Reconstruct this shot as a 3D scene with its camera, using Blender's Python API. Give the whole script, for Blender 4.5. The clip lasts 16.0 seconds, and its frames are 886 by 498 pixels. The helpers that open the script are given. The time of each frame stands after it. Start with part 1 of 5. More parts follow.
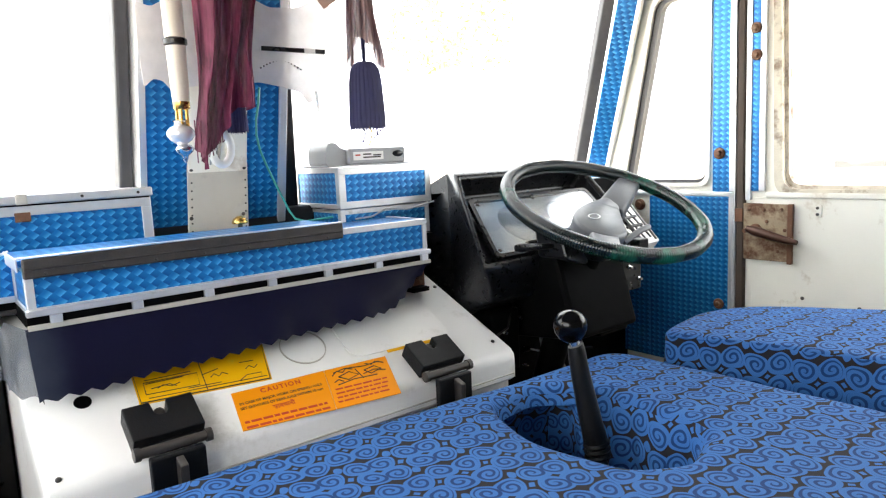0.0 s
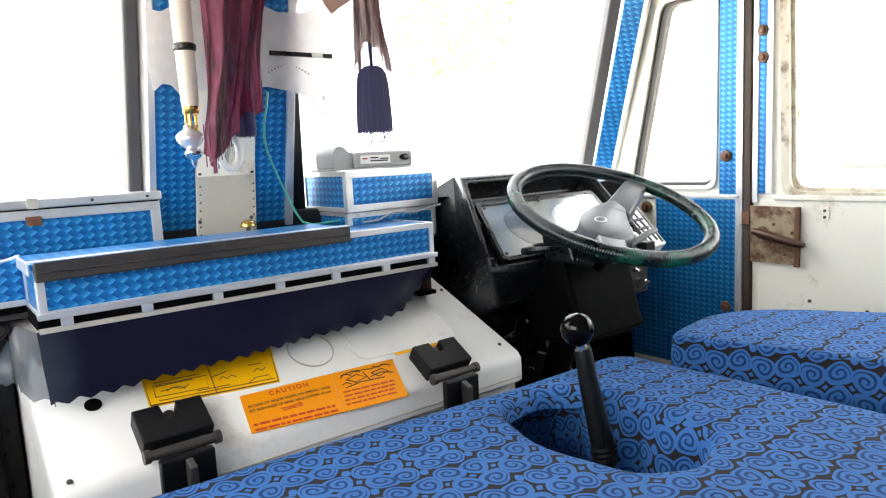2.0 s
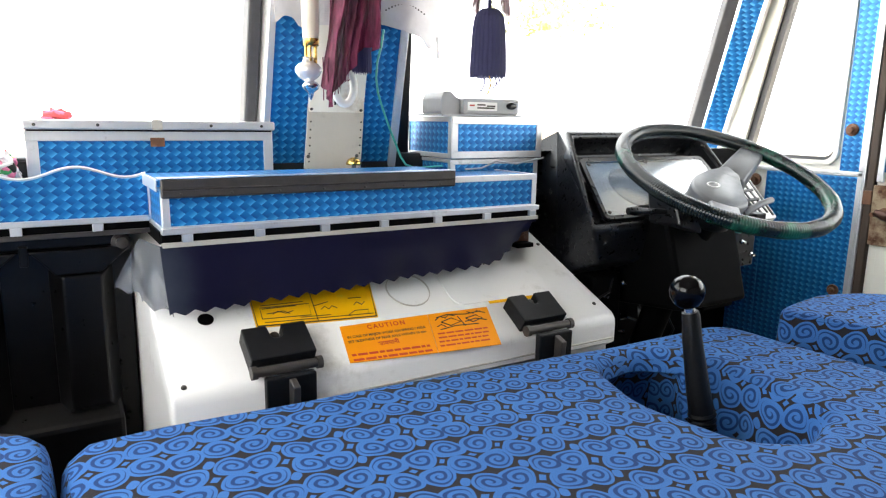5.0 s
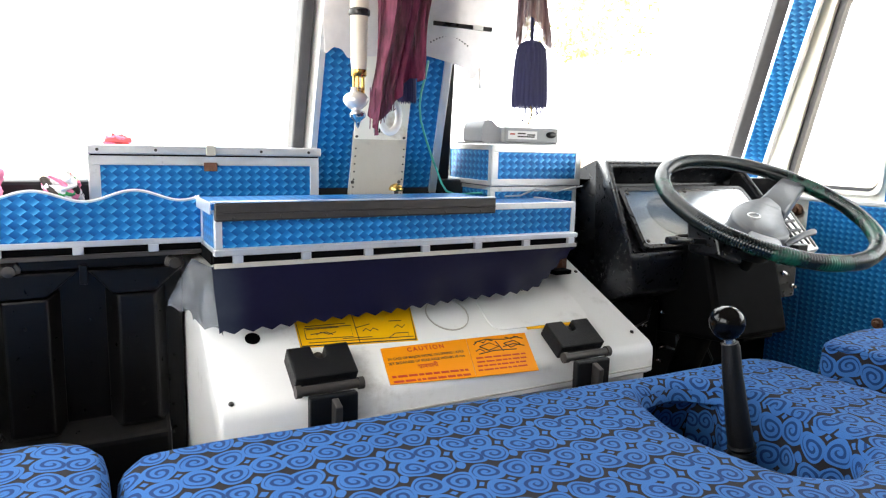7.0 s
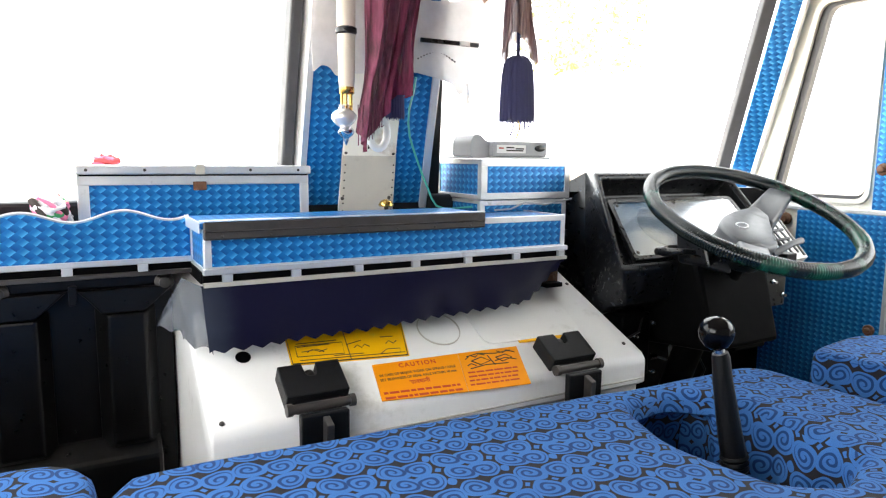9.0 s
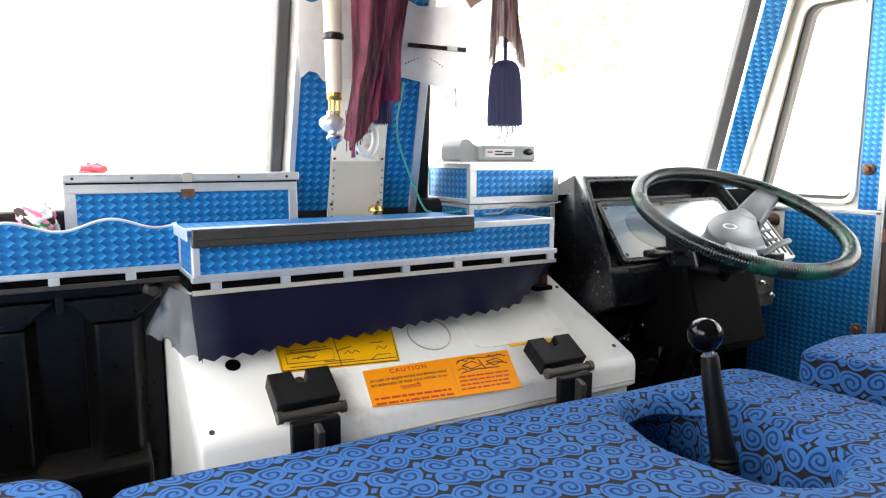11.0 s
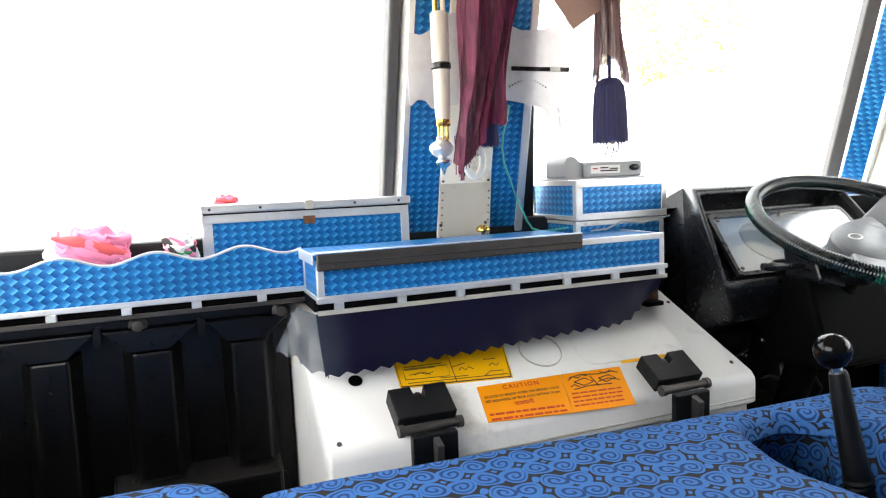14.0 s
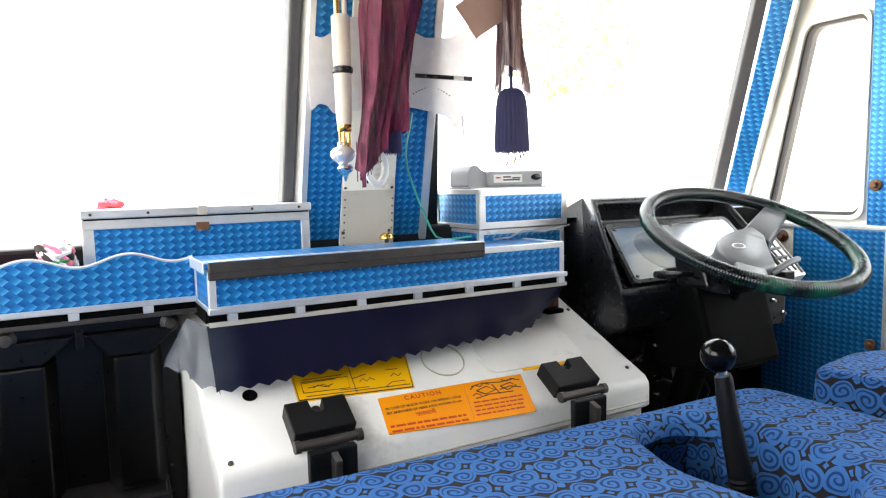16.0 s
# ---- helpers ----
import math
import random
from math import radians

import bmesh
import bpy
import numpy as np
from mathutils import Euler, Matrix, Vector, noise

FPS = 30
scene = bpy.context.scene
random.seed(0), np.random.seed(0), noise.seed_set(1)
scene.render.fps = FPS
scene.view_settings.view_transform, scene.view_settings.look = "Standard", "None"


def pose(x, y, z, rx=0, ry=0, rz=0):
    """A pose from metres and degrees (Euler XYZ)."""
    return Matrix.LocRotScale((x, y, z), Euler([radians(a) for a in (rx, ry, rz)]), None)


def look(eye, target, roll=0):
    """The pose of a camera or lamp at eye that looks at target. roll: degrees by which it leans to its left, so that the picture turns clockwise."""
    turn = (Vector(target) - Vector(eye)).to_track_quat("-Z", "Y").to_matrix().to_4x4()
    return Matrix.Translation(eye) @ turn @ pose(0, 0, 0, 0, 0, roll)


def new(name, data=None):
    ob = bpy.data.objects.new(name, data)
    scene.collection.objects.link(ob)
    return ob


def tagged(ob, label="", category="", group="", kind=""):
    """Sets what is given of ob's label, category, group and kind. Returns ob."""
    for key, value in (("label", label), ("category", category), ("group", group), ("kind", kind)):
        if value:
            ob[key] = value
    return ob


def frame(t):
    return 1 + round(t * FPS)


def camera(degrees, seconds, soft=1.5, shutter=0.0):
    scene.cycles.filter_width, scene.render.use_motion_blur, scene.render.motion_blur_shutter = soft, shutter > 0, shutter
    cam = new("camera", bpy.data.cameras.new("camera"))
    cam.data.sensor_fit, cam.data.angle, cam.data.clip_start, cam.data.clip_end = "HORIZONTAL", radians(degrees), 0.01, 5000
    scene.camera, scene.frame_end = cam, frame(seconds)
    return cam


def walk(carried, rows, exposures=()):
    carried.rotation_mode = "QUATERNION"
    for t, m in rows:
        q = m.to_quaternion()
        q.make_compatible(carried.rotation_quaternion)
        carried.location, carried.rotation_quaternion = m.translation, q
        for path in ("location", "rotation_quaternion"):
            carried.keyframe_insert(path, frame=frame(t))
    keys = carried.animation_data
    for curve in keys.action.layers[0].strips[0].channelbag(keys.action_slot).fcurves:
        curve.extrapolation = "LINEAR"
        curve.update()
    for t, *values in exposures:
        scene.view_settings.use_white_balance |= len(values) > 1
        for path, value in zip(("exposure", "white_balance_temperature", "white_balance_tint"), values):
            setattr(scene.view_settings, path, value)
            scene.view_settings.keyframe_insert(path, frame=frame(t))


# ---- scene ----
cam = camera(66.7, 16.0, soft=1.2)
PATH = [
    (0, (-0.062, -0.105, 0.969), (1.166, 1.449, 0.692), -2.8),
    (0.5, (-0.066, -0.106, 0.971), (1.153, 1.457, 0.701), -2.5),
    (1, (-0.064, -0.107, 0.971), (1.154, 1.454, 0.69), -3.1),
    (1.5, (-0.066, -0.107, 0.971), (1.149, 1.458, 0.696), -2.9),
    (2, (-0.067, -0.107, 0.972), (1.149, 1.458, 0.702), -2.9),
    (2.5, (-0.066, -0.108, 0.972), (1.154, 1.455, 0.707), -2.9),
    (3, (-0.068, -0.107, 0.971), (1.147, 1.46, 0.708), -2.7),
    (3.5, (-0.068, -0.107, 0.97), (1.147, 1.46, 0.712), -2.7),
    (4, (-0.075, -0.105, 0.969), (1.113, 1.483, 0.704), -2.1),
    (4.5, (-0.087, -0.094, 0.96), (1.054, 1.523, 0.669), -1.3),
    (5, (-0.11, -0.071, 0.944), (0.915, 1.604, 0.567), 0.9),
    (5.2, (-0.118, -0.076, 0.943), (0.855, 1.634, 0.578), 1.2),
    (7.5, (-0.134, -0.086, 0.953), (0.812, 1.651, 0.654), 1.4),
    (8, (-0.13, -0.087, 0.953), (0.828, 1.645, 0.665), 0.9),
    (8.5, (-0.128, -0.09, 0.954), (0.83, 1.643, 0.676), 0.7),
    (11, (-0.124, -0.094, 0.959), (0.859, 1.628, 0.697), 0.0),
    (11.5, (-0.123, -0.093, 0.959), (0.868, 1.625, 0.697), -0.0),
    (12, (-0.123, -0.093, 0.96), (0.872, 1.623, 0.708), -0.4),
    (12.5, (-0.121, -0.094, 0.962), (0.879, 1.62, 0.717), -0.7),
    (13, (-0.141, -0.098, 0.966), (0.773, 1.663, 0.715), -0.6),
    (13.5, (-0.131, -0.108, 0.987), (0.744, 1.674, 0.743), -4.6),
    (14, (-0.159, -0.116, 0.971), (0.565, 1.737, 0.76), -2.3),
    (14.5, (-0.14, -0.109, 0.973), (0.678, 1.701, 0.735), -3.5),
    (15, (-0.14, -0.111, 0.973), (0.707, 1.688, 0.763), -2.0),
    (15.5, (-0.131, -0.104, 0.97), (0.853, 1.626, 0.775), -1.8),
    (16, (-0.136, -0.104, 0.969), (0.83, 1.637, 0.773), -1.4),
]
walk(cam, [(t, look(eye, target, roll)) for t, eye, target, roll in PATH])


# ---- world and light ----
world = bpy.data.worlds.new("sky")
scene.world = world
world.use_nodes = True
wn, wl = world.node_tree.nodes, world.node_tree.links
sky = wn.new("ShaderNodeTexSky")
sky.sky_type, sky.sun_disc = "NISHITA", False
sky.sun_elevation, sky.sun_rotation, sky.dust_density, sky.air_density = radians(58), radians(200), 4.0, 1.0
haze = wn.new("ShaderNodeMix")
haze.data_type = "RGBA"
haze.inputs["Factor"].default_value = 0.75
haze.inputs["B"].default_value = (7.5, 7.4, 7.1, 1)
wl.new(sky.outputs["Color"], haze.inputs["A"])
wl.new(haze.outputs["Result"], wn["Background"].inputs["Color"])
wn["Background"].inputs["Strength"].default_value = 0.15
sun = new("sun", bpy.data.lights.new("sun", "SUN"))
sun.data.energy, sun.data.angle, sun.data.color = 3.0, radians(0.6), (1, 0.95, 0.87)
sun.matrix_world = look((0, 0, 10), (1.2, 4.0, 0.5))
tagged(sun, "warm daylight sun high behind the cab", "sun")
scene.view_settings.exposure = 3.35

# ---- materials ----


def mat(name, color=(0.5, 0.5, 0.5), rough=0.5, metal=0.0, vary=0.0, grain=0.0, scale=60.0, stain=None, stain_amt=0.0, stain_scale=7.0, spec=0.5):
    """A plain surface with grain at two scales, optional stains and fine relief."""
    m = bpy.data.materials.new(name)
    m.use_nodes = True
    n, l = m.node_tree.nodes, m.node_tree.links
    b = n["Principled BSDF"]
    b.inputs["Base Color"].default_value = (*color, 1)
    b.inputs["Roughness"].default_value = rough
    b.inputs["Metallic"].default_value = metal
    b.inputs["Specular IOR Level"].default_value = spec
    tc = n.new("ShaderNodeTexCoord")
    src = None
    if vary or stain:
        no = n.new("ShaderNodeTexNoise")
        no.inputs["Scale"].default_value, no.inputs["Detail"].default_value = scale, 6
        l.new(tc.outputs["Object"], no.inputs["Vector"])
        mx = n.new("ShaderNodeMix")
        mx.data_type = "RGBA"
        mx.inputs["A"].default_value = (*[c * (1 - vary) for c in color], 1)
        mx.inputs["B"].default_value = (*[min(1, c * (1 + vary)) for c in color], 1)
        l.new(no.outputs["Fac"], mx.inputs["Factor"])
        src = mx.outputs["Result"]
        rr = n.new("ShaderNodeMapRange")
        rr.inputs["To Min"].default_value, rr.inputs["To Max"].default_value = max(0.02, rough - 0.12), min(1, rough + 0.12)
        l.new(no.outputs["Fac"], rr.inputs["Value"])
        l.new(rr.outputs["Result"], b.inputs["Roughness"])
    if stain:
        ns = n.new("ShaderNodeTexNoise")
        ns.inputs["Scale"].default_value, ns.inputs["Detail"].default_value, ns.inputs["Roughness"].default_value = stain_scale, 9, 0.68
        l.new(tc.outputs["Object"], ns.inputs["Vector"])
        ra = n.new("ShaderNodeValToRGB")
        ra.color_ramp.elements[0].position, ra.color_ramp.elements[1].position = 0.62 - 0.3 * stain_amt, 0.78 - 0.3 * stain_amt
        l.new(ns.outputs["Fac"], ra.inputs["Fac"])
        m2 = n.new("ShaderNodeMix")
        m2.data_type = "RGBA"
        m2.inputs["B"].default_value = (*stain, 1)
        l.new(src, m2.inputs["A"])
        l.new(ra.outputs["Color"], m2.inputs["Factor"])
        src = m2.outputs["Result"]
    if src:
        l.new(src, b.inputs["Base Color"])
    if grain:
        ng = n.new("ShaderNodeTexNoise")
        ng.inputs["Scale"].default_value, ng.inputs["Detail"].default_value = scale * 6, 4
        l.new(tc.outputs["Object"], ng.inputs["Vector"])
        bp = n.new("ShaderNodeBump")
        bp.inputs["Strength"].default_value, bp.inputs["Distance"].default_value = grain, 0.002
        l.new(ng.outputs["Fac"], bp.inputs["Height"])
        l.new(bp.outputs["Normal"], b.inputs["Normal"])
    return m


def math_node(n, l, op, a, b=None, c=None):
    q = n.new("ShaderNodeMath")
    q.operation = op
    for i, v in enumerate((a, b, c)):
        if v is None:
            continue
        if isinstance(v, (int, float)):
            q.inputs[i].default_value = v
        else:
            l.new(v, q.inputs[i])
    return q.outputs[0]


def foil_material(name, cell=0.0108):
    """Blue embossed foil: a basket weave on the diagonal, shading painted along each strand's length."""
    m = bpy.data.materials.new(name)
    m.use_nodes = True
    n, l = m.node_tree.nodes, m.node_tree.links
    b = n["Principled BSDF"]
    uv = n.new("ShaderNodeUVMap")
    mp = n.new("ShaderNodeMapping")
    mp.inputs["Rotation"].default_value = (0, 0, radians(45))
    mp.inputs["Scale"].default_value = (1 / (cell * 1.25), 1 / cell, 1)
    l.new(uv.outputs["UV"], mp.inputs["Vector"])
    sx = n.new("ShaderNodeSeparateXYZ")
    l.new(mp.outputs["Vector"], sx.inputs["Vector"])
    u, v = sx.outputs["X"], sx.outputs["Y"]
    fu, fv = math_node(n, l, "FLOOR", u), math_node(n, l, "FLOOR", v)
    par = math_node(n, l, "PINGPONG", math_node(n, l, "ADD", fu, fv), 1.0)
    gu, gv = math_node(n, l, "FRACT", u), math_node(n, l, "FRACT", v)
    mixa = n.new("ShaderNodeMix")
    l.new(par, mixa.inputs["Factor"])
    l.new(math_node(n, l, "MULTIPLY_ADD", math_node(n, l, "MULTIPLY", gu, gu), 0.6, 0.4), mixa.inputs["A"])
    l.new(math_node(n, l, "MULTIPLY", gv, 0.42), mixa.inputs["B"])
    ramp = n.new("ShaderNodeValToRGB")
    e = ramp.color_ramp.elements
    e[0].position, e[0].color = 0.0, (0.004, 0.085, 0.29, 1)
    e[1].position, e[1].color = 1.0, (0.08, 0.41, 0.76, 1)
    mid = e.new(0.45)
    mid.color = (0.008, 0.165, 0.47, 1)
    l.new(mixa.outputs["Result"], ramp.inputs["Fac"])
    no = n.new("ShaderNodeTexNoise")
    no.inputs["Scale"].default_value = 9
    l.new(uv.outputs["UV"], no.inputs["Vector"])
    hs = n.new("ShaderNodeHueSaturation")
    l.new(ramp.outputs["Color"], hs.inputs["Color"])
    l.new(math_node(n, l, "MULTIPLY_ADD", no.outputs["Fac"], 0.6, 0.7), hs.inputs["Value"])
    l.new(hs.outputs["Color"], b.inputs["Base Color"])
    b.inputs["Metallic"].default_value, b.inputs["Roughness"].default_value = 0.35, 0.3
    bp = n.new("ShaderNodeBump")
    bp.inputs["Strength"].default_value, bp.inputs["Distance"].default_value = 0.35, 0.002
    l.new(mixa.outputs["Result"], bp.inputs["Height"])
    l.new(bp.outputs["Normal"], b.inputs["Normal"])
    return m


def swirl_material(name, across=0.0785, along=0.173):
    """Woven upholstery: rows of paired blue scrolls, with leaves and lozenges on a dark brown ground."""
    m = bpy.data.materials.new(name)
    m.use_nodes = True
    n, l = m.node_tree.nodes, m.node_tree.links
    b = n["Principled BSDF"]

    def op(kind, a, c=None, d=None):
        return math_node(n, l, kind, a, c, d)

    def step(v, lo, hi):
        q = n.new("ShaderNodeMapRange")
        q.inputs["From Min"].default_value, q.inputs["From Max"].default_value = lo, hi
        l.new(v, q.inputs["Value"])
        return q.outputs["Result"]

    def pick(f, a, c):
        q = n.new("ShaderNodeMix")
        l.new(f, q.inputs["Factor"])
        for k, v in (("A", a), ("B", c)):
            if isinstance(v, (int, float)):
                q.inputs[k].default_value = v
            else:
                l.new(v, q.inputs[k])
        return q.outputs["Result"]

    def tint(f, a, c):
        q = n.new("ShaderNodeMix")
        q.data_type = "RGBA"
        l.new(f, q.inputs["Factor"])
        for k, v in (("A", a), ("B", c)):
            if isinstance(v, tuple):
                q.inputs[k].default_value = (*v, 1)
            else:
                l.new(v, q.inputs[k])
        return q.outputs["Result"]

    uv = n.new("ShaderNodeUVMap")
    warp = n.new("ShaderNodeTexNoise")
    warp.inputs["Scale"].default_value, warp.inputs["Detail"].default_value = 26, 2
    l.new(uv.outputs["UV"], warp.inputs["Vector"])
    wv = n.new("ShaderNodeVectorMath")
    wv.operation = "MULTIPLY_ADD"
    l.new(warp.outputs["Color"], wv.inputs[0])
    wv.inputs[1].default_value = (0.007, 0.007, 0)
    l.new(uv.outputs["UV"], wv.inputs[2])
    sx = n.new("ShaderNodeSeparateXYZ")
    l.new(wv.outputs[0], sx.inputs[0])
    u = op("ADD", op("FRACT", op("MULTIPLY_ADD", sx.outputs["X"], 1 / across, 5.54)), -0.5)
    sway = op("MULTIPLY", op("SINE", op("MULTIPLY_ADD", sx.outputs["X"], 2 * math.pi / across, 0.6)), 0.030)
    v = op("ADD", op("FRACT", op("ADD", op("MULTIPLY_ADD", sx.outputs["Y"], 1 / along, 6.36), sway)), -0.5)
    # rows of scrolls side by side lie at v = 0, knots of four at the cell's edge
    knot = op("GREATER_THAN", op("ABSOLUTE", v), 0.25)
    ax = op("MULTIPLY", op("SUBTRACT", op("ABSOLUTE", u), 0.25), across)
    ay = op("MULTIPLY", op("SUBTRACT", op("ABSOLUTE", v), 0.123), along)
    bx = op("MULTIPLY", op("SUBTRACT", op("ABSOLUTE", u), 0.20), across)
    by = op("MULTIPLY", op("SUBTRACT", op("SUBTRACT", 0.5, op("ABSOLUTE", v)), 0.112), along)
    x, y = pick(knot, ax, bx), pick(knot, ay, by)
    r = op("SQRT", op("ADD", op("MULTIPLY", x, x), op("MULTIPLY", y, y)))
    ang = op("ARCTAN2", y, x)
    ph = op("FRACT", op("ADD", op("MULTIPLY", r, 1 / 0.0098), op("MULTIPLY", ang, 1 / (2 * math.pi))))
    line = step(op("PINGPONG", op("ADD", ph, 0.12), 0.5), 0.19, 0.26)
    core = step(r, 0.0022, 0.0030)
    line = op("MAXIMUM", line, op("SUBTRACT", 1.0, core))
    rim = step(r, 0.0168, 0.0176)
    line = op("MAXIMUM", line, rim)
    disc = step(r, 0.0217, 0.0211)
    # leaves and lozenges
    gx = op("MULTIPLY", op("SUBTRACT", 0.5, op("ABSOLUTE", u)), across)
    gy = op("MULTIPLY", op("SUBTRACT", op("SUBTRACT", 0.5, op("ABSOLUTE", v)), 0.205), along)
    leaf = step(op("ADD", op("POWER", op("MULTIPLY", gx, 1 / 0.0070), 1.5), op("POWER", op("ABSOLUTE", op("MULTIPLY", gy, 1 / 0.0085)), 1.5)), 1.06, 0.94)
    cy = op("MULTIPLY", op("SUBTRACT", 0.5, op("ABSOLUTE", v)), along)
    gem = step(op("ADD", gx, cy), 0.0068, 0.0060)
    hy = op("MULTIPLY", op("ABSOLUTE", v), along)
    gem2 = step(op("ADD", op("MULTIPLY", op("SUBTRACT", 0.25, op("PINGPONG", op("ADD", op("ABSOLUTE", u), 0.25), 0.25)), across), hy), 0.0052, 0.0045)
    spots = op("MAXIMUM", op("MAXIMUM", leaf, gem), gem2)
    wear = n.new("ShaderNodeTexNoise")
    wear.inputs["Scale"].default_value, wear.inputs["Detail"].default_value = 7, 6
    l.new(uv.outputs["UV"], wear.inputs["Vector"])
    light = tint(wear.outputs["Fac"], (0.024, 0.095, 0.278), (0.042, 0.138, 0.362))
    scroll = tint(line, (0.010, 0.037, 0.128), light)
    ground = tint(spots, (0.016, 0.014, 0.017), light)
    col = tint(disc, ground, scroll)
    thread = n.new("ShaderNodeTexNoise")
    thread.inputs["Scale"].default_value, thread.inputs["Detail"].default_value = 900, 2
    l.new(uv.outputs["UV"], thread.inputs["Vector"])
    hs = n.new("ShaderNodeHueSaturation")
    l.new(col, hs.inputs["Color"])
    l.new(op("MULTIPLY_ADD", thread.outputs["Fac"], 0.7, 0.65), hs.inputs["Value"])
    l.new(hs.outputs["Color"], b.inputs["Base Color"])
    b.inputs["Roughness"].default_value = 0.8
    b.inputs["Specular IOR Level"].default_value = 0.15
    bp = n.new("ShaderNodeBump")
    bp.inputs["Strength"].default_value, bp.inputs["Distance"].default_value = 0.4, 0.0012
    l.new(op("MULTIPLY_ADD", thread.outputs["Fac"], 0.6, op("MULTIPLY", disc, line)), bp.inputs["Height"])
    l.new(bp.outputs["Normal"], b.inputs["Normal"])
    return m


def sheer_material(name, color, see, rough=0.8):
    """Thin cloth that lets some light through."""
    m = mat(name, color, rough, 0, 0.25, 0.2, 40)
    n, l = m.node_tree.nodes, m.node_tree.links
    b, out = n["Principled BSDF"], n["Material Output"]
    tl = n.new("ShaderNodeBsdfTranslucent")
    tl.inputs["Color"].default_value = (*color, 1)
    tp = n.new("ShaderNodeBsdfTransparent")
    a1, a2 = n.new("ShaderNodeMixShader"), n.new("ShaderNodeMixShader")
    a1.inputs[0].default_value, a2.inputs[0].default_value = 0.28, see
    l.new(b.outputs[0], a1.inputs[1])
    l.new(tl.outputs[0], a1.inputs[2])
    l.new(a1.outputs[0], a2.inputs[1])
    l.new(tp.outputs[0], a2.inputs[2])
    l.new(a2.outputs[0], out.inputs["Surface"])
    return m


def glass_material(name, tint=(0.97, 0.98, 0.98), gloss=0.06, rough=0.02):
    m = bpy.data.materials.new(name)
    m.use_nodes = True
    n, l = m.node_tree.nodes, m.node_tree.links
    tp, gl, mx = n.new("ShaderNodeBsdfTransparent"), n.new("ShaderNodeBsdfGlossy"), n.new("ShaderNodeMixShader")
    tp.inputs["Color"].default_value = (*tint, 1)
    gl.inputs["Roughness"].default_value = rough
    mx.inputs[0].default_value = gloss
    l.new(tp.outputs[0], mx.inputs[1])
    l.new(gl.outputs[0], mx.inputs[2])
    l.new(mx.outputs[0], n["Material Output"].inputs["Surface"])
    return m


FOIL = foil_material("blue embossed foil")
SWIRL = swirl_material("blue scroll upholstery")
ALU = mat("aluminium trim", (0.72, 0.73, 0.74), 0.38, 0.75, 0.12, 0.15, 30, (0.35, 0.34, 0.33), 0.1, 20)
STEEL = mat("dull dark steel", (0.080, 0.074, 0.07), 0.42, 0.7, 0.25, 0.2, 40, spec=0.3)
COVER = mat("white engine cover paint", (0.75, 0.745, 0.725), 0.4, 0, 0.05, 0.12, 9, (0.50, 0.48, 0.44), 0.10, 8)
CREAM = mat("cream door paint", (0.81, 0.79, 0.71), 0.45, 0, 0.05, 0.1, 10, (0.45, 0.36, 0.25), 0.06, 9)
RUST = mat("rusty steel", (0.15, 0.07, 0.038), 0.62, 0.3, 0.4, 0.6, 50, (0.36, 0.28, 0.2), 0.22, 22)
HANDLE = mat("brown rusted iron", (0.07, 0.032, 0.022), 0.45, 0.5, 0.4, 0.3, 40)
LATCHRUST = mat("worn zinc plate with rust", (0.33, 0.26, 0.17), 0.6, 0.25, 0.25, 0.5, 40, (0.11, 0.045, 0.02), 0.58, 14)
RUSTSEAL = mat("weathered window frame", (0.6, 0.55, 0.45), 0.6, 0, 0.2, 0.4, 30, (0.13, 0.06, 0.025), 0.45, 14)
BLACK = mat("black moulded plastic", (0.0016, 0.0016, 0.0019), 0.32, 0, 0.3, 0.06, 60, spec=0.32)
DASH = mat("dark grey dash plastic", (0.0052, 0.0056, 0.0072), 0.30, 0, 0.08, 0.06, 90, spec=0.42)
# Base far below any real black: the deep shade is put into the colour.
DARK = mat("metal blackened for shade", (0.0008, 0.0008, 0.0010), 0.7, 0.0, 0.3, 0.05, 40, spec=0.06)
RUBBER = mat("black rubber seal", (0.008, 0.008, 0.009), 0.55, 0, 0.3, 0.2, 50, spec=0.3)
LATCH = mat("black rubber catch", (0.0034, 0.0038, 0.0048), 0.45, 0, 0.25, 0.35, 80, spec=0.22)
def vinyl_material(name):
    """Navy vinyl, painted paler towards its thin loose end for sheen and light passing through."""
    m = mat(name, (0.0042, 0.0042, 0.0170), 0.46, 0, 0.25, 0.05, 12, spec=0.10)
    n, l = m.node_tree.nodes, m.node_tree.links
    b = n["Principled BSDF"]
    src = b.inputs["Base Color"].links[0].from_socket
    tc, sx, no = n.new("ShaderNodeTexCoord"), n.new("ShaderNodeSeparateXYZ"), n.new("ShaderNodeTexNoise")
    no.inputs["Scale"].default_value, no.inputs["Detail"].default_value = 14, 5
    l.new(tc.outputs["Object"], sx.inputs[0])
    l.new(tc.outputs["Object"], no.inputs["Vector"])
    k = math_node(n, l, "MULTIPLY_ADD", no.outputs["Fac"], 0.06, sx.outputs["X"])
    mr, mx = n.new("ShaderNodeMapRange"), n.new("ShaderNodeMix")
    mr.interpolation_type = "SMOOTHSTEP"
    mr.inputs["From Min"].default_value, mr.inputs["From Max"].default_value = 0.15, 0.05
    mx.data_type = "RGBA"
    # pale blue-grey put into the colour where the loose end catches light
    mx.inputs["B"].default_value = (0.030, 0.038, 0.056, 1)
    l.new(k, mr.inputs["Value"])
    l.new(mr.outputs["Result"], mx.inputs["Factor"])
    l.new(src, mx.inputs["A"])
    l.new(mx.outputs["Result"], b.inputs["Base Color"])
    return m


